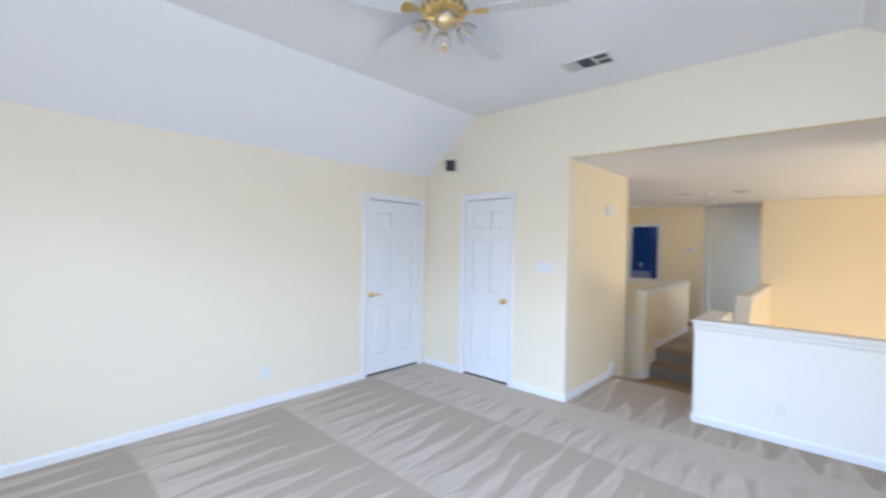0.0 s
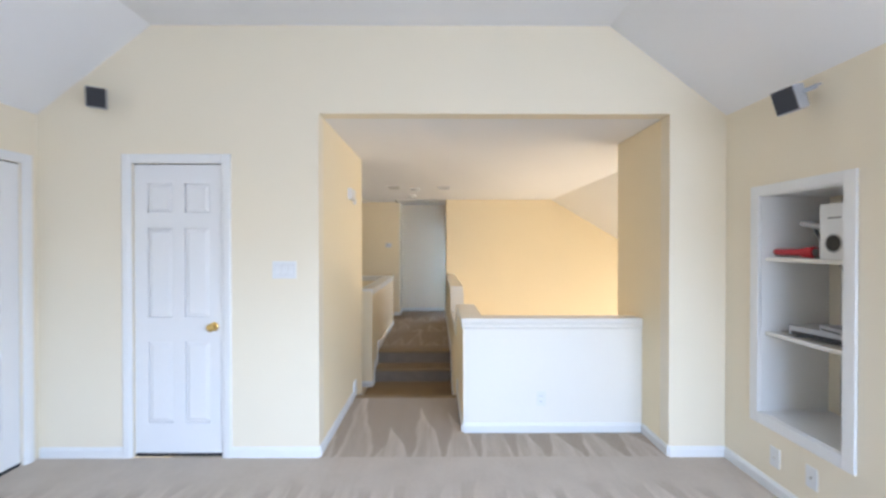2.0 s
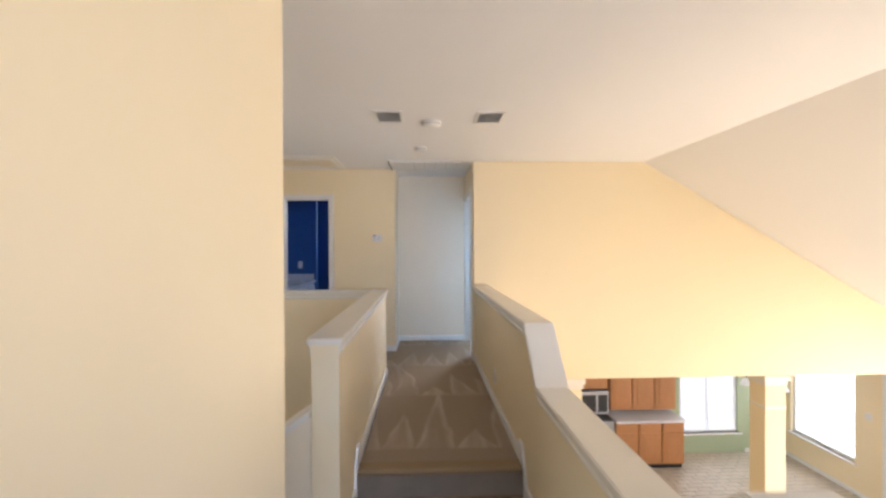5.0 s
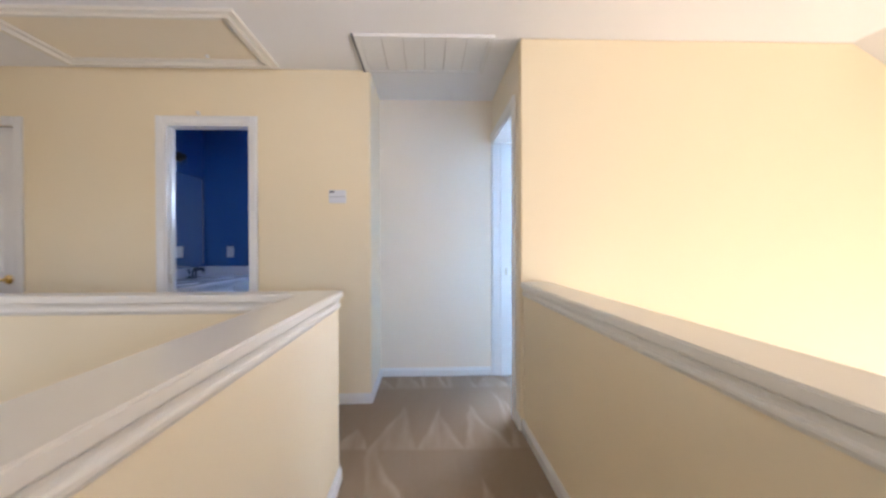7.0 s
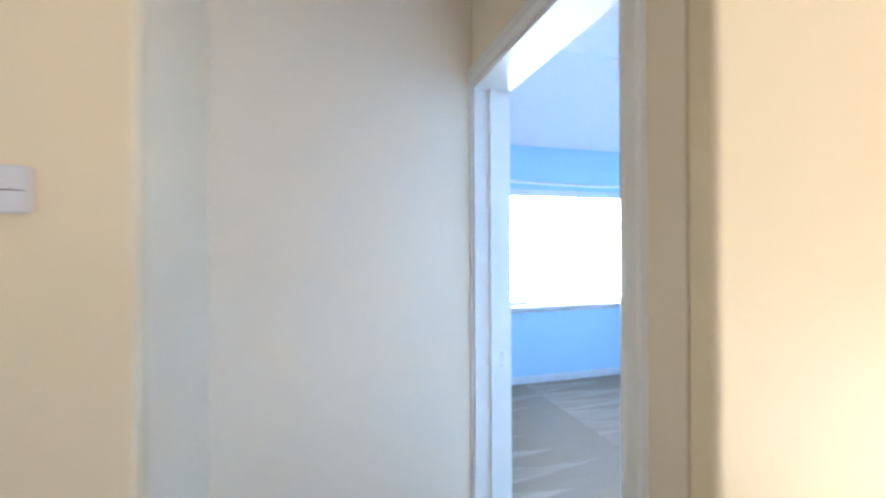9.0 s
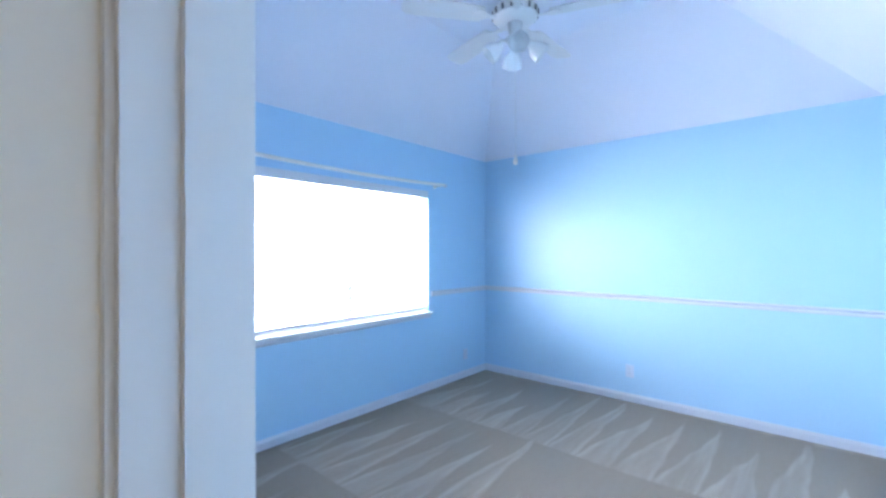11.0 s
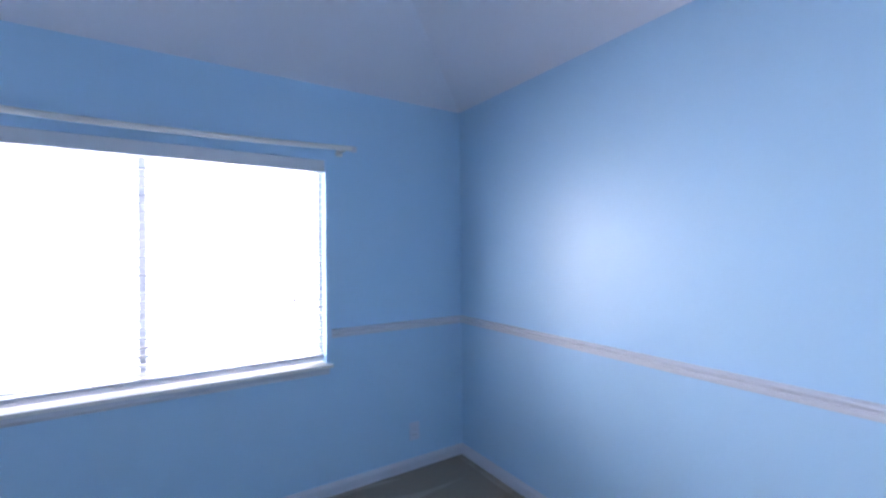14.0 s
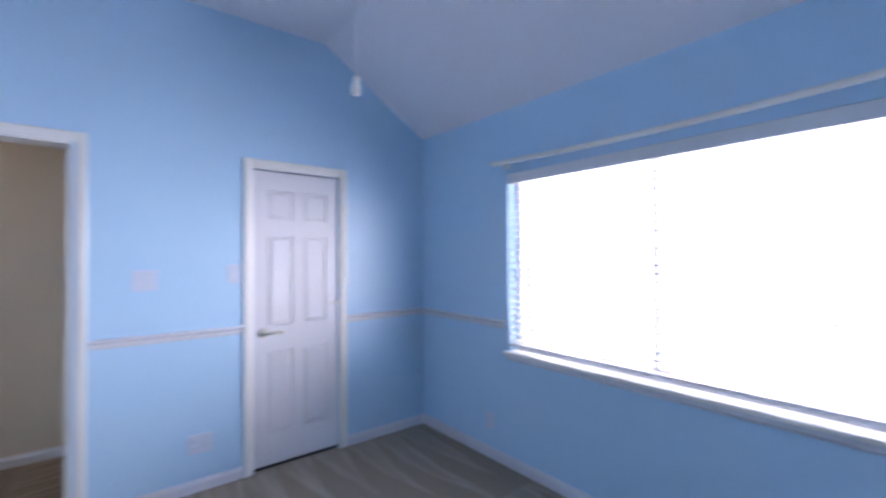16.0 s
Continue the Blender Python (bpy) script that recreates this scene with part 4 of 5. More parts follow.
# ---- ceiling fans ----
def ceiling_fan(x, y, top, hub, turn, label, metal, blade_mat, pull_to, long_pull, r=0.66, glass_mat=FROST, pitch=11, drop=0.0):
    f = thing("ceiling_fan", pose(x, y, hub), label, "ceiling fan")
    part("canopy", lathe([(0.025, top - hub - 0.075), (0.055, top - hub - 0.055), (0.07, top - hub - 0.01), (0.07, top - hub)], 28), metal, f, smooth=True)
    part("downrod", tube([(0, 0, 0.06), (0, 0, top - hub - 0.05)], 0.011), metal, f)
    motor = part("motor", lathe([(0.05, -0.05), (0.10, -0.045), (0.128, -0.02), (0.132, 0.02), (0.11, 0.05), (0.06, 0.065), (0.02, 0.08)], 32), metal, f, smooth=True)
    for i in range(16):
        a = math.tau * i / 16
        bm = box(0.122, 0.136, -0.006, 0.006, -0.014, 0.016)
        bmesh.ops.rotate(bm, verts=bm.verts, cent=(0, 0, 0), matrix=Matrix.Rotation(a, 3, "Z"))
        part("cooling_slot", bm, VENTG, motor)
    for k in range(5):
        a = radians(turn + 72 * k)
        m = Matrix.Rotation(a, 4, "Z") @ Matrix.Translation((0, 0, -0.02)) @ Matrix.Rotation(radians(pitch), 4, "X")
        outline = [(0.20, -0.055), (0.24, -0.060), (0.58, -0.072), (0.635, -0.066), (r, -0.040), (r, 0.040), (0.635, 0.066), (0.58, 0.072), (0.24, 0.060), (0.20, 0.055)]
        bm = prism("z", outline, -0.003, 0.003)
        bm.transform(m)
        blade = part("blade", bm, blade_mat, f)
        bm = prism("z", [(0.10, -0.018), (0.17, -0.014), (0.21, -0.045), (0.25, -0.040), (0.26, 0.0), (0.25, 0.040), (0.21, 0.045), (0.17, 0.014), (0.10, 0.018)], -0.009, -0.004)
        bm.transform(m)
        part("blade_iron", bm, metal, blade)
    kit = part("light_fitter", lathe([(0.0, -0.135 - drop), (0.03, -0.13 - drop), (0.05, -0.11 - drop), (0.055, -0.085 - drop), (0.035, -0.07 - drop), (0.035, min(-0.05, -0.065 - drop)), (0.045, -0.048), (0.05, -0.05)], 28), metal, f, smooth=True)
    for k in range(4):
        a = radians(turn + 20 + 90 * k)
        m = Matrix.Rotation(a, 4, "Z") @ Matrix.Translation((0.06, 0, -0.10 - drop)) @ Matrix.Rotation(radians(130), 4, "Y")
        part("arm", tube([(0.03 * math.cos(a), 0.03 * math.sin(a), -0.10 - drop), (0.085 * math.cos(a), 0.085 * math.sin(a), -0.095 - drop), (0.10 * math.cos(a), 0.10 * math.sin(a), -0.115 - drop)], 0.009), metal, kit)
        bm = lathe([(0.022, 0.03), (0.028, 0.045), (0.048, 0.07), (0.056, 0.10), (0.060, 0.125), (0.057, 0.125), (0.052, 0.10), (0.044, 0.073), (0.02, 0.05)], 24, None, m)
        part("glass_shade", bm, glass_mat, kit, "bell-shaped frosted glass shade", smooth=True)
    chain = part("pull_chain", tube([(0.0, 0.0, -0.13 - drop), (0.0, 0.0, pull_to - hub + 0.03)], 0.0014, 6), metal, f)
    part("pull_bead", lathe([(0.004, pull_to - hub + 0.036), (0.011, pull_to - hub + 0.026), (0.008, pull_to - hub + 0.018), (0.014, pull_to - hub + 0.006), (0.015, pull_to - hub - 0.008), (0.011, pull_to - hub - 0.020), (0, pull_to - hub - 0.024)], 16), PLASTIC if long_pull else BRASS, chain, "small pendant on the pull chain", smooth=True)
    if not long_pull:
        part("pull_chain", tube([(0.05, 0.02, -0.13), (0.05, 0.02, pull_to - hub + 0.07)], 0.0014, 6), metal, f)
    return f


ceiling_fan(0.204, -2.04, PK, 2.885, 27.5, "white five-blade ceiling fan with polished brass light kit", BRASS, FANW, 2.665, False, r=0.72, glass_mat=CLEAR, drop=-0.045)
ceiling_fan(2.963, 7.317, BFLAT, 2.74, -71, "white five-blade ceiling fan with a glass light kit", FANW, FANW, 1.893, True, drop=0.05)


ceiling_fan(4.743, 2.76, 1.374, 0.096, 107.3, "ceiling fan with dark brown blades in the great room", BRASS, WALNUT, -0.22, False, pitch=-12)


# ---- game room things ----
def bookshelf_speaker(m, label, arm):
    s = thing("wall_speaker", m, label, "speaker", "small wall speakers")
    part("case", box(-0.055, 0.055, 0.02, 0.125, -0.065, 0.065, 0.006, 2), GREY, s)
    part("grille_cloth", box(-0.050, 0.050, 0.125, 0.135, -0.060, 0.060, 0.004, 2), MESHG, s, "dark speaker cloth")
    part("bracket", tube(arm, 0.012), GREY, s)
    part("wall_plate", lathe([(0.026, 0), (0.026, 0.008), (0.015, 0.012)], 18, None, Matrix.Translation(arm[-1])), GREY, s)
    return s


bookshelf_speaker(Matrix.Translation((-1.46, -0.07, 2.455)) @ pose(0, 0, 0, 0, 0, 180) @ pose(0, 0, 0, -12, 0, 34), "small dark wall speaker tilted down on the gable wall", [(0, 0.02, 0), (0.03, -0.03, 0.01)])
bookshelf_speaker(Matrix.Translation((2.745, -0.68, 2.255)) @ pose(0, 0, 0, 0, 0, 90) @ pose(0, 0, 0, -16, 8, 25), "small dark wall speaker on a bracket above the niche", [(-0.045, 0.06, 0.015), (-0.07, 0.04, 0.02), (-0.09, 0.0, 0.022)])

niche = thing("shelf_niche", pose(GR, (NY0 + NY1) / 2, NZ0), "white lined wall niche with two shelves", "niche", kind="structure")
hw_, nh, nd = (NY1 - NY0) / 2, NZ1 - NZ0, 0.42
part("lining", box(nd, nd + 0.01, -hw_, hw_, 0, nh), CREAM, niche, "cream back panel")
for s in (-1, 1):
    part("lining", box(-0.004, nd, min(s * (hw_ - 0.006), s * (hw_ + 0.012)), max(s * (hw_ - 0.006), s * (hw_ + 0.012)), 0.006, nh - 0.006), TRIM, niche)
part("lining", box(-0.004, nd, -hw_ - 0.01, hw_ + 0.01, -0.012, 0.006), TRIM, niche)
part("lining", box(-0.004, nd, -hw_ - 0.01, hw_ + 0.01, nh - 0.006, nh + 0.012), TRIM, niche)
for s in (-1, 1):
    a, b = sorted((s * hw_, s * (hw_ + 0.068)))
    part("casing", box(-0.018, -0.004, a, b, -0.068, nh + 0.06, 0.004, 2), TRIM, niche)
part("casing", box(-0.018, -0.004, -hw_, hw_, -0.068, 0.0, 0.004, 2), TRIM, niche)
part("casing", box(-0.018, -0.004, -hw_, hw_, nh, nh + 0.06, 0.004, 2), TRIM, niche)
for z in (0.49, 0.945):
    part("shelf", box(0.02, nd - 0.001, -hw_ + 0.008, hw_ - 0.008, z - 0.012, z + 0.010, 0.003, 1), CAPP, niche, "thin cream shelf board")
for y in (-0.2, 0.18):
    part("shelf_strip", box(nd - 0.006, nd, y - 0.008, y + 0.008, 0.02, nh - 0.02), NICKEL, niche, "slim metal shelf strip")
SH1, SH2 = NZ0 + 0.50, NZ0 + 0.955
sp = thing("shelf_speaker", pose(GR + 0.17, -0.738, SH2), "white box speaker with a round dark port on the upper shelf", "speaker")
part("case", box(-0.10, 0.12, -0.085, 0.085, 0.0, 0.295, 0.006, 2), PLASTIC, sp)
mx = Matrix.Translation((-0.10, 0.0, 0.085)) @ pose(0, 0, 0, 0, -90)
part("port", lathe([(0.042, 0), (0.042, 0.003), (0.03, 0.004), (0.0, 0.004)], 24, None, mx), BLACKP, sp, "round dark port")
part("ring", lathe([(0.05, 0), (0.05, 0.002), (0.043, 0.0025)], 24, None, mx), SILVER, sp)
part("badge", box(-0.103, -0.10, -0.04, 0.03, 0.215, 0.222), VENTG, sp)
rd = thing("red_flashlight", pose(GR + 0.10, -0.485, SH2 + 0.034, 0, 0, 8), "red plastic flashlight lying on the upper shelf", "flashlight")
part("barrel", lathe([(0.013, -0.15), (0.019, -0.14), (0.020, 0.0), (0.030, 0.04), (0.034, 0.09), (0.029, 0.095)], 18, None, pose(0, 0, 0, 90)), RED, rd, smooth=True)
part("lens", lathe([(0.022, 0.094), (0.022, 0.098), (0, 0.098)], 18, None, pose(0, 0, 0, 90)), CHROME, rd)
cb = thing("webcam", pose(GR + 0.15, -0.575, SH2), "black desk camera with an angled arm on the upper shelf", "camera device")
part("foot", lathe([(0.045, 0), (0.045, 0.008), (0.02, 0.015)], 20), BLACKP, cb)
part("arm", tube([(0, 0, 0.01), (0.0, 0.0, 0.10), (-0.01, 0.03, 0.17)], 0.010), BLACKP, cb)
part("head", tube([(0.0, -0.05, 0.165), (-0.02, 0.05, 0.195), (-0.03, 0.09, 0.205)], 0.018), SILVER, cb, smooth=True)
dv = thing("disc_player", pose(GR + 0.20, -0.62, SH1, 0, 0, 8), "flat silver disc player on the middle shelf", "player")
part("case", box(-0.12, 0.12, -0.19, 0.17, 0.008, 0.066, 0.004, 2), SILVER, dv)
part("front_panel", box(-0.124, -0.12, -0.17, 0.15, 0.012, 0.036), BLACKP, dv, "dark front strip")
for a in (-0.15, 0.13):
    for b in (-0.1, 0.1):
        part("foot", box(b - 0.01, b + 0.01, a - 0.01, a + 0.01, 0, 0.008), BLACKP, dv)
d2 = thing("remote_unit", pose(GR + 0.13, -0.74, SH1 + 0.066, 0, 0, -12), "slim dark receiver lying on the disc player", "player")
part("case", box(-0.06, 0.07, -0.09, 0.10, 0.0, 0.030, 0.003, 2), GREY, d2)
part("front_panel", box(-0.062, -0.06, -0.07, 0.08, 0.004, 0.012), BLACKP, d2)
for y, x in ((-0.46, 0.36), (-0.50, 0.38)):
    cbl = tagged(part("cable", tube([(GR + x, y, SH2 - 0.01), (GR + x + 0.01, y - 0.03, SH1 + 0.33), (GR + x - 0.02, y - 0.05, SH1 + 0.2), (GR + x, y - 0.11, SH1 + 0.08)], 0.004, 8), BLACKP), "thin dark cable hanging behind the shelves", "cable")


# ---- stairwell chandelier ----
cd = thing("stairwell_chandelier", pose(-1.55, 3.88, 0.46), "black wrought iron ring chandelier hanging in the stairwell", "chandelier")
part("ceiling_cup", lathe([(0.02, 1.86), (0.05, 1.88), (0.065, 1.92)], 24), IRON, cd, smooth=True)
part("stem", tube([(0, 0, 0.52), (0, 0, 1.88)], 0.016, 12), GREY, cd, "grey hanging stem")
part("column", lathe([(0.0, -0.20), (0.05, -0.17), (0.055, -0.13), (0.02, -0.09), (0.022, 0.0), (0.03, 0.12), (0.02, 0.2), (0.045, 0.26), (0.02, 0.29), (0.03, 0.32), (0.06, 0.34), (0.02, 0.37), (0.03, 0.42), (0.012, 0.5), (0.012, 0.54)], 22), IRON, cd, smooth=True)
ring = [(0.25 * math.cos(math.tau * k / 40), 0.25 * math.sin(math.tau * k / 40), 0.08) for k in range(41)]
part("ring", tube(ring, 0.012, 10), IRON, cd, smooth=True)
for k in range(6):
    a = math.tau * k / 6 + 0.3
    c, s = math.cos(a), math.sin(a)
    part("arm", tube([(0.02 * c, 0.02 * s, 0.27), (0.06 * c, 0.06 * s, 0.20), (0.14 * c, 0.14 * s, 0.175), (0.21 * c, 0.21 * s, 0.155), (0.245 * c, 0.245 * s, 0.10)], 0.006, 8), IRON, cd, smooth=True)
for k in range(3):
    a = math.tau * k / 3 + 0.5
    c, s = math.cos(a), math.sin(a)
    part("scroll", tube([(0.0, 0.0, 0.45), (0.04 * c, 0.04 * s, 0.48), (0.075 * c, 0.075 * s, 0.45), (0.06 * c, 0.06 * s, 0.42), (0.04 * c, 0.04 * s, 0.43)], 0.005, 8), IRON, cd, smooth=True)


# ---- bedroom window ----
def blind(name, m, w, h, label, pitch=0.043, tilt=5, deep=0.048):
    """A slatted blind: local x along the window, y into the room, z up from the sill."""
    b = thing(name, m, label, "blind")
    part("headrail", box(-w / 2, w / 2, -0.02, 0.036, h - 0.070, h, 0.005, 2), RAILM, b)
    me = None
    n = int((h - 0.15) / pitch)
    for i in range(n):
        z = 0.070 + pitch * i
        if me is None:
            bm = prism("x", [(-deep / 2, -0.0022), (0, 0.0010), (deep / 2, -0.0022), (deep / 2, 0.0018), (0, 0.0045), (-deep / 2, 0.0018)], -w / 2 + 0.004, w / 2 - 0.004)
            bmesh.ops.rotate(bm, verts=bm.verts, cent=(0, 0, 0), matrix=Matrix.Rotation(radians(-tilt), 3, "X"))
            s = part("slat", bm, SLATM, b)
            me = s.data
        else:
            s = new("slat", me)
            s.parent = b
        s.location = (0, 0, z)
    part("bottom_rail", box(-w / 2 + 0.004, w / 2 - 0.004, -0.026, 0.026, 0.030, 0.050, 0.004, 2), RAILM, b)
    for x in (-w * 0.36, 0.0, w * 0.36):
        part("ladder_cord", tube([(x, 0.022, 0.04), (x, 0.022, h - 0.05)], 0.0012, 6), SLATM, b)
    return b


win = thing("window_1", pose((WX0 + WX1) / 2, BN, WZ0), "wide white bedroom window with a painted sill", "window", kind="structure")
ww, wh = WX1 - WX0, WZ1 - WZ0
part("window_frame", holed("y", 0.08, 0.12, -ww / 2, ww / 2, 0, wh, [(-ww / 2 + 0.045, 0.013, 0.028, wh - 0.05), (0.047, ww / 2 - 0.018, 0.028, wh - 0.05)]), VINYL, win)
for a, b, m, look_ in ((-ww / 2 + 0.045, 0.013, SCREENED, "glass pane dimmed by an insect screen"), (0.047, ww / 2 - 0.018, PANE, "clear glass pane")):
    g = part("pane", box(a, b, 0.098, 0.102, 0.028, wh - 0.05), m, win, look_)
    g.visible_shadow = False
sill = part("window_sill", box(-ww / 2 - 0.022, ww / 2 + 0.030, -0.038, 0.08, -0.018, 0.002, 0.005, 2), TRIM, win)
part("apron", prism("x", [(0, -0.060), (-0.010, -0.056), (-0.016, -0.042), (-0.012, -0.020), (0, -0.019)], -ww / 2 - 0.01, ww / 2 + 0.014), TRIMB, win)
blind("window_blind", pose((WX0 + WX1) / 2 - 0.0, BN + 0.03, WZ0 + 0.004, 0, 0, 180), ww - 0.012, wh - 0.006, "white slatted blind, lowered with open slats")
wand = tagged(part("blind_cord", tube([(3.72, BN - 0.004, 1.9), (3.72, BN - 0.006, 1.25), (3.722, BN - 0.008, 1.19)], 0.002, 6), SLATM), "thin blind cord with a small tassel", "cord")
part("tassel", lathe([(0.003, 1.19), (0.009, 1.17), (0.010, 1.145), (0.0, 1.14)], 12, None, Matrix.Translation((3.722, BN - 0.008, 0))), GREY, wand)

rod = thing("curtain_rod", pose(3.035, BN, 2.02), "white curtain rod above the window", "curtain rod")
part("pole", tube([(-1.0, -0.095, -0.002), (-0.75, -0.095, -0.009), (-0.5, -0.095, -0.015), (-0.25, -0.095, -0.019), (0.0, -0.095, -0.020), (0.25, -0.095, -0.018), (0.5, -0.095, -0.013), (0.75, -0.095, -0.006), (1.0, -0.095, 0.004)], 0.015, 14), TRIM, rod, smooth=True)
for s in (-1, 1):
    part("end_cap", lathe([(0.017, 0), (0.019, 0.01), (0.017, 0.03), (0.0, 0.034)], 16, None, Matrix.Translation((s * 0.99, -0.095, 0)) @ pose(0, 0, 0, 0, 90 * s)), TRIMB, rod, smooth=True)
    part("bracket", box(s * 0.95 - 0.008, s * 0.95 + 0.008, -0.10, 0.0, -0.016, 0.002, 0.002, 1), TRIM, rod)
    part("bracket_plate", box(s * 0.95 - 0.02, s * 0.95 + 0.02, -0.006, 0.0, -0.03, 0.015, 0.002, 1), TRIM, rod)
hk = thing("door_hinge_stop", facing(BWX, 8.11, 1.08, "+X"), "small satin hinge stop on the closet door", "door stop")
part("rod", tube([(0, -0.014, 0), (0, 0.02, 0), (0.045, 0.045, 0)], 0.006), NICKEL, hk)
part("tip", lathe([(0.010, 0), (0.010, 0.015)], 12, None, Matrix.Translation((0.045, 0.045, 0)) @ pose(0, 0, 0, 0, 90)), PLASTIC, hk)


# ---- bathroom things ----
van = thing("bathroom_vanity", pose(-1.70, 6.14, 0), "long white vanity cabinet with panelled doors and drawers", "vanity")
part("carcass", box(-0.27, 0.22, 0.0, 1.395, 0.10, 0.78), CABW, van)
part("toe_kick", box(-0.27, 0.16, 0.0, 1.395, 0.0, 0.10), VENTG, van)
for y0, y1 in ((0.012, 0.148), (0.172, 0.548), (0.572, 0.938), (0.962, 1.385)):
    part("drawer_front", box(0.22, 0.238, y0, y1, 0.615, 0.745, 0.006, 2), CABW, van)
    dr = part("door", box(0.22, 0.238, y0, y1, 0.14, 0.59, 0.005, 2), CABW, van)
    part("raised_panel", box(0.236, 0.248, y0 + 0.045, y1 - 0.045, 0.20, 0.53, 0.009, 2), CABW, dr)
top = thing("marble_worktop", pose(-1.70, 6.14, 0.78), "glossy white cultured marble vanity top with backsplash", "worktop")
part("slab", box(-0.27, 0.26, 0.0, 1.395, 0.0, 0.04, 0.010, 3), PORC, top)
part("backsplash", box(-0.27, -0.245, 0.0, 1.395, 0.04, 0.14, 0.006, 2), PORC, top)
part("backsplash", box(-0.245, 0.22, 1.37, 1.395, 0.04, 0.14, 0.006, 2), PORC, top)
for y in (0.36, 1.02):
    part("basin", lathe([(0.0, 0.0405), (0.12, 0.0415), (0.165, 0.044), (0.185, 0.050), (0.19, 0.045), (0.19, 0.040)], 30, None, Matrix.Translation((0.03, y, 0)) @ Matrix.Diagonal((0.85, 1.1, 1, 1))), PORC, top, smooth=True)
for y in (0.36, 1.02):
    fc = thing("bathroom_faucet", pose(-1.89, 6.14 + y, 0.82), "dark chrome two-handle basin faucet", "faucet", "bathroom faucets")
    part("base", box(-0.025, 0.025, -0.08, 0.08, 0, 0.018, 0.006, 2), DARKCH, fc)
    part("spout", tube([(0, 0, 0.01), (0.0, 0, 0.07), (0.03, 0, 0.095), (0.09, 0, 0.09), (0.11, 0, 0.07)], 0.013), DARKCH, fc, smooth=True)
    for s in (-1, 1):
        part("handle", tube([(0, s * 0.055, 0.015), (0, s * 0.055, 0.06), (0.015, s * 0.10, 0.085)], 0.012), DARKCH, fc, smooth=True)
mir = thing("bathroom_mirror", pose(-1.969, 6.70, 0.93), "large frameless mirror over the vanity", "mirror")
part("glass_plate", box(0.0, 0.006, -0.5, 0.80, 0.0, 0.90), MIRROR, mir)
part("clip", box(0.0, 0.008, 0.799, 0.804, 0.02, 0.88), GREY, mir)
vl = thing("vanity_light", pose(-1.969, 6.70, 1.96), "chrome bar light with empty dark sockets over the mirror", "vanity light")
part("bar", box(0.0, 0.05, -0.43, 0.43, -0.05, 0.05, 0.01, 2), CHROME, vl)
for k in range(4):
    y = -0.30 + 0.20 * k
    part("socket", lathe([(0.045, 0.0), (0.045, 0.012), (0.030, 0.016), (0.030, 0.045), (0.024, 0.058), (0.020, 0.058), (0.018, 0.02), (0.0, 0.02)], 20, None, Matrix.Translation((0.05, y, 0)) @ pose(0, 0, 0, 0, 90)), IRON, vl, "black bulb socket", smooth=True)
part("finial", lathe([(0.012, 0.0), (0.010, 0.02), (0.0, 0.03)], 14, None, Matrix.Translation((0.025, 0.43, 0)) @ pose(0, 0, 0, -90)), CHROME, vl, smooth=True)
w2 = thing("window_2", pose(-0.06, 8.94, 1.66), "small white bathroom window", "window", kind="structure")
part("window_frame", holed("y", 0.0, 0.05, -0.36, 0.36, 0, 0.34, [(-0.335, 0.335, 0.025, 0.315)]), TRIM, w2)
part("shade_rail", box(-0.33, 0.33, -0.002, 0.02, 0.285, 0.305, 0.004, 1), SLATM, w2)
tub = thing("bathtub", pose(0.265, 8.50, 0.0), "white bathtub with a tall white surround panel", "bathtub")
part("basin", box(-0.70, 0.71, -0.37, 0.41, 0.0, 0.42, 0.02, 2), PORC, tub)
part("rim", holed_flat(1.43, 0.82, 0.07, 0.04), PORC, tub).location = (0.0, 0.02, 0.42)
part("surround", holed("y", 0.425, 0.437, -0.715, 0.725, 0.46, 2.12, [(-0.685, 0.035, 1.66, 2.0)]), PORC, tub)


# ---- lower storey things ----
def column(x):
    c = thing("square_column", pose(x, BW + 0.16, LOW), "golden painted square column with moulded capital", "column", kind="structure")
    hgt = LCE - LOW
    part("shaft", box(-0.13, 0.13, -0.13, 0.13, 0, hgt), GOLD, c)
    part("capital", box(-0.165, 0.165, -0.165, 0.165, hgt - 0.07, hgt - 0.002, 0.012, 2), CAPP, c)
    part("capital", box(-0.145, 0.145, -0.145, 0.145, hgt - 0.13, hgt - 0.07, 0.008, 2), CAPP, c)
    part("collar", box(-0.138, 0.138, -0.138, 0.138, hgt - 0.42, hgt - 0.39, 0.004, 1), CAPP, c)
    part("plinth", box(-0.16, 0.16, -0.16, 0.16, 0, 0.14, 0.01, 2), CAPP, c)
    return c


column(4.70)
column(2.14)
w3 = thing("window_3", pose(5.87, DN, -2.30), "tall white dining window", "window", kind="structure")
part("window_frame", holed("y", 0.05, 0.10, -0.58, 0.58, 0, 1.86, [(-0.53, -0.02, 0.05, 1.81), (0.02, 0.53, 0.05, 1.81)]), TRIM, w3)
part("window_sill", box(-0.66, 0.66, -0.04, 0.05, -0.03, 0.0, 0.006, 2), TRIM, w3)
blind("dining_blind", pose(5.87, DN + 0.03, -2.295, 0, 0, 180), 1.15, 1.85, "white slatted blind in the dining window", 0.05, 35)
w4 = thing("window_4", facing(7.33, 7.71, -2.19, "-X"), "tall white window beside the dining corner", "window", kind="structure")
part("window_frame", holed("y", -0.10, -0.05, -0.61, 0.61, 0, 1.74, [(-0.56, 0.56, 0.05, 1.69)]), TRIM, w4)
part("window_sill", box(-0.65, 0.65, -0.05, 0.04, -0.03, 0.0, 0.006, 2), TRIM, w4)
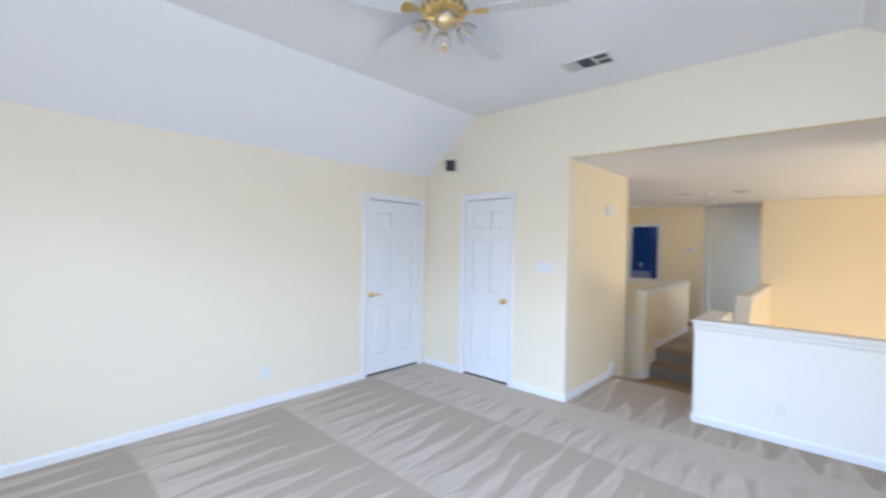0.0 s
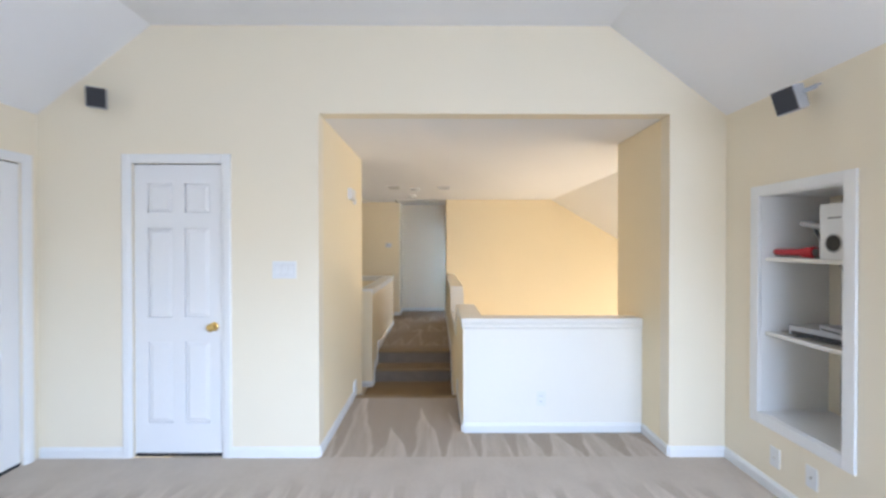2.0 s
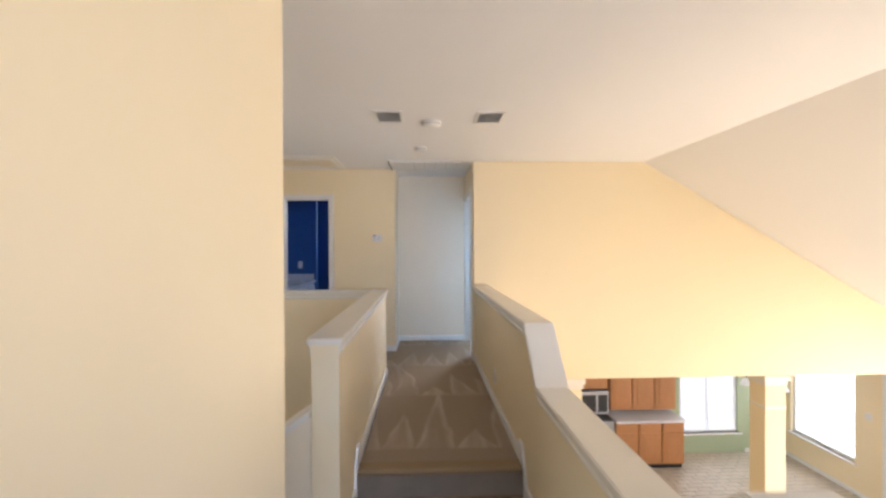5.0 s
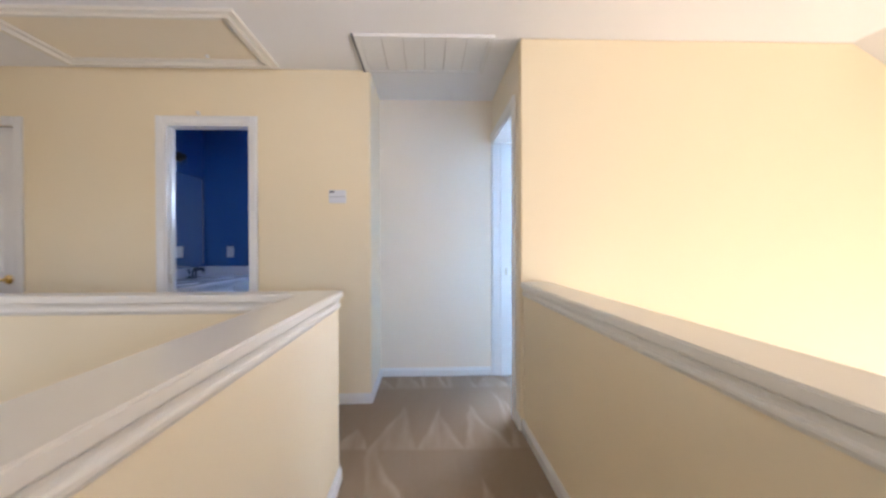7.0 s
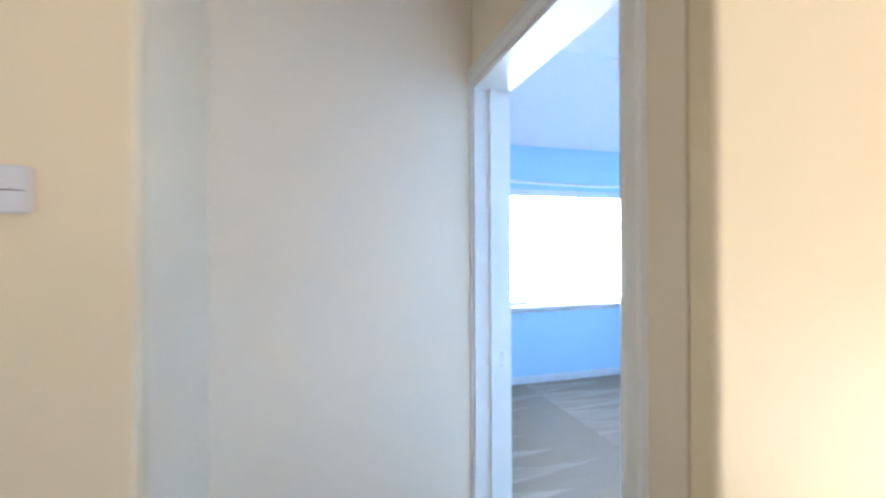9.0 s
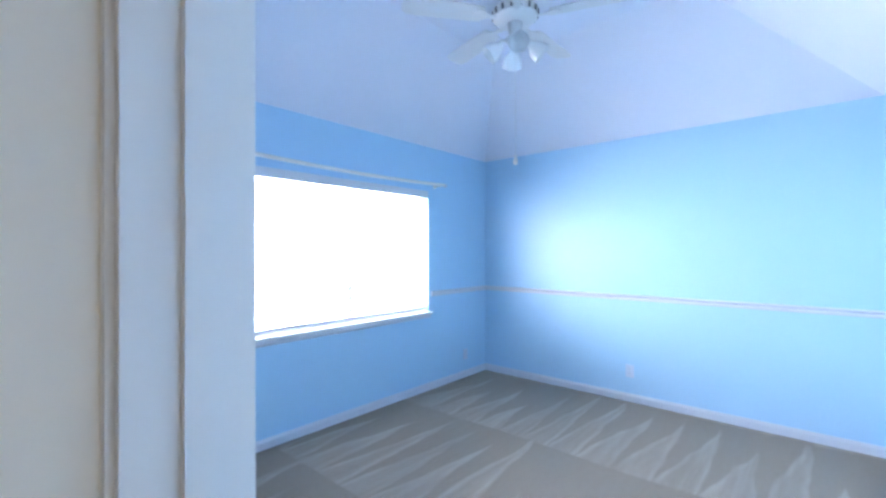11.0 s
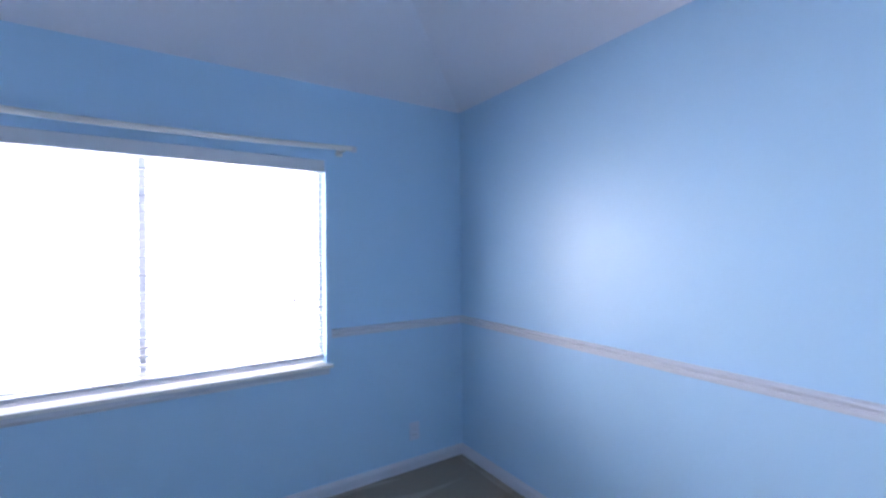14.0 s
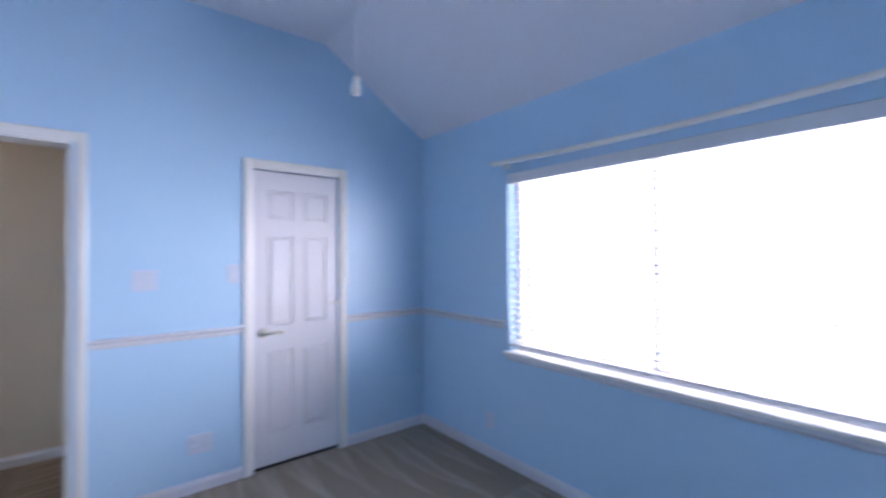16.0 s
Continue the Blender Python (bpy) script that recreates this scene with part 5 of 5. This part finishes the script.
gd = thing("glazed_door", facing(7.33, 6.15, LOW, "-X"), "white entry door with a tall glass light", "door", kind="structure")
casing(gd, 0.90, 2.01)
part("leaf", holed("y", -0.06, -0.02, -0.445, 0.445, 0.01, 2.0, [(-0.30, 0.30, 0.30, 1.72)]), DOORP, gd)
part("blind_insert", box(-0.29, 0.29, -0.05, -0.045, 0.31, 1.71), PANE, gd, "glass light").visible_shadow = False
knob(gd, 0.39, 0.95, -0.02, NICKEL, -1)
part("deadbolt", lathe([(0.03, 0), (0.028, 0.012), (0.0, 0.014)], 18, None, Matrix.Translation((0.39, -0.02, 1.12)) @ pose(0, 0, 0, -90)), NICKEL, gd)
for k in range(3):
    kc = thing("kitchen_wall_cabinet", pose(3.98 + 0.42 * k, DN, -1.70), "honey oak wall cabinet with a raised panel door", "kitchen cabinet", "kitchen wall cabinets")
    part("carcass", box(-0.205, 0.205, -0.32, 0.0, 0, 1.05), OAK, kc)
    kd = part("door", box(-0.19, 0.19, -0.34, -0.32, 0.015, 1.035, 0.004, 2), OAK, kc)
    part("raised_panel", box(-0.12, 0.12, -0.352, -0.338, 0.09, 0.95, 0.008, 2), OAK, kd)
mw = thing("microwave_oven", pose(3.35, DN, -1.75), "black microwave oven fixed over the range", "microwave")
part("case", box(-0.38, 0.38, -0.38, 0, 0, 0.42, 0.008, 2), SILVER, mw)
part("window", box(-0.34, 0.14, -0.39, -0.38, 0.05, 0.36, 0.004, 2), BLACKP, mw, "dark glass window")
part("control_panel", box(0.18, 0.35, -0.388, -0.38, 0.05, 0.36), BLACKP, mw)
mc = thing("kitchen_wall_cabinet", pose(3.35, DN, -1.30), "honey oak cabinet over the microwave", "kitchen cabinet", "kitchen wall cabinets")
part("carcass", box(-0.38, 0.38, -0.32, 0, 0, 0.65), OAK, mc)
part("door", box(-0.36, -0.005, -0.34, -0.32, 0.015, 0.635, 0.005, 2), OAK, mc)
part("door", box(0.005, 0.36, -0.34, -0.32, 0.015, 0.635, 0.005, 2), OAK, mc)
dc = thing("dining_chandelier", pose(6.42, 7.85, -1.08), "black iron chandelier with white bell glass shades", "chandelier")
part("stem", tube([(0, 0, 0.05), (0, 0, 0.83)], 0.010), IRON, dc)
part("hub", lathe([(0.0, -0.06), (0.03, -0.03), (0.02, 0.02), (0.045, 0.06), (0.02, 0.1)], 20), IRON, dc, smooth=True)
for k in range(5):
    a = math.tau * k / 5 + 0.2
    c, s = math.cos(a), math.sin(a)
    ar = part("arm", tube([(0.02 * c, 0.02 * s, 0.05), (0.12 * c, 0.12 * s, -0.03), (0.22 * c, 0.22 * s, 0.03), (0.27 * c, 0.27 * s, 0.07), (0.28 * c, 0.28 * s, 0.02)], 0.009, 8), IRON, dc, smooth=True)
    part("glass_shade", lathe([(0.02, 0.02), (0.045, 0.0), (0.07, -0.05), (0.095, -0.09), (0.090, -0.09), (0.06, -0.045), (0.03, -0.005)], 20, None, Matrix.Translation((0.28 * c, 0.28 * s, 0.0))), FROST, ar, "white bell glass shade", smooth=True)


# kitchen base units below the wall cabinets
for k in range(3):
    kb = thing("kitchen_base_cabinet", pose(3.98 + 0.42 * k, DN, LOW), "honey oak base cabinet with drawer and panel door", "kitchen cabinet", "kitchen base cabinets")
    part("carcass", box(-0.205, 0.205, -0.58, 0.0, 0.10, 0.86), OAK, kb)
    part("toe_kick", box(-0.205, 0.205, -0.52, 0.0, 0.0, 0.10), SLOT, kb)
    part("drawer_front", box(-0.19, 0.19, -0.60, -0.58, 0.70, 0.84, 0.004, 2), OAK, kb)
    kd = part("door", box(-0.19, 0.19, -0.60, -0.58, 0.12, 0.67, 0.004, 2), OAK, kb)
    part("raised_panel", box(-0.12, 0.12, -0.612, -0.598, 0.19, 0.60, 0.008, 2), OAK, kd)
kt = thing("kitchen_countertop", pose(4.40, DN, LOW + 0.86), "pale kitchen countertop on the oak base cabinets", "worktop")
part("slab", box(-0.63, 0.65, -0.63, 0.0, 0.0, 0.04, 0.008, 2), PORC, kt)
part("backsplash", box(-0.63, 0.65, -0.02, 0.0, 0.04, 0.14, 0.004, 1), PORC, kt)
kr = thing("kitchen_range", pose(3.35, DN, LOW), "black and silver kitchen range under the microwave", "range")
part("body", box(-0.38, 0.38, -0.62, 0.0, 0.0, 0.90, 0.006, 2), SILVER, kr)
part("oven_window", box(-0.28, 0.28, -0.63, -0.62, 0.30, 0.62, 0.004, 2), BLACKP, kr, "dark oven window")
part("oven_handle", tube([(-0.30, -0.65, 0.72), (0.30, -0.65, 0.72)], 0.012), CHROME, kr)
part("cooktop", box(-0.37, 0.37, -0.60, -0.08, 0.90, 0.912, 0.003, 1), BLACKP, kr, "black glass cooktop")
part("back_panel", box(-0.38, 0.38, -0.07, 0.0, 0.90, 1.08, 0.005, 2), BLACKP, kr)
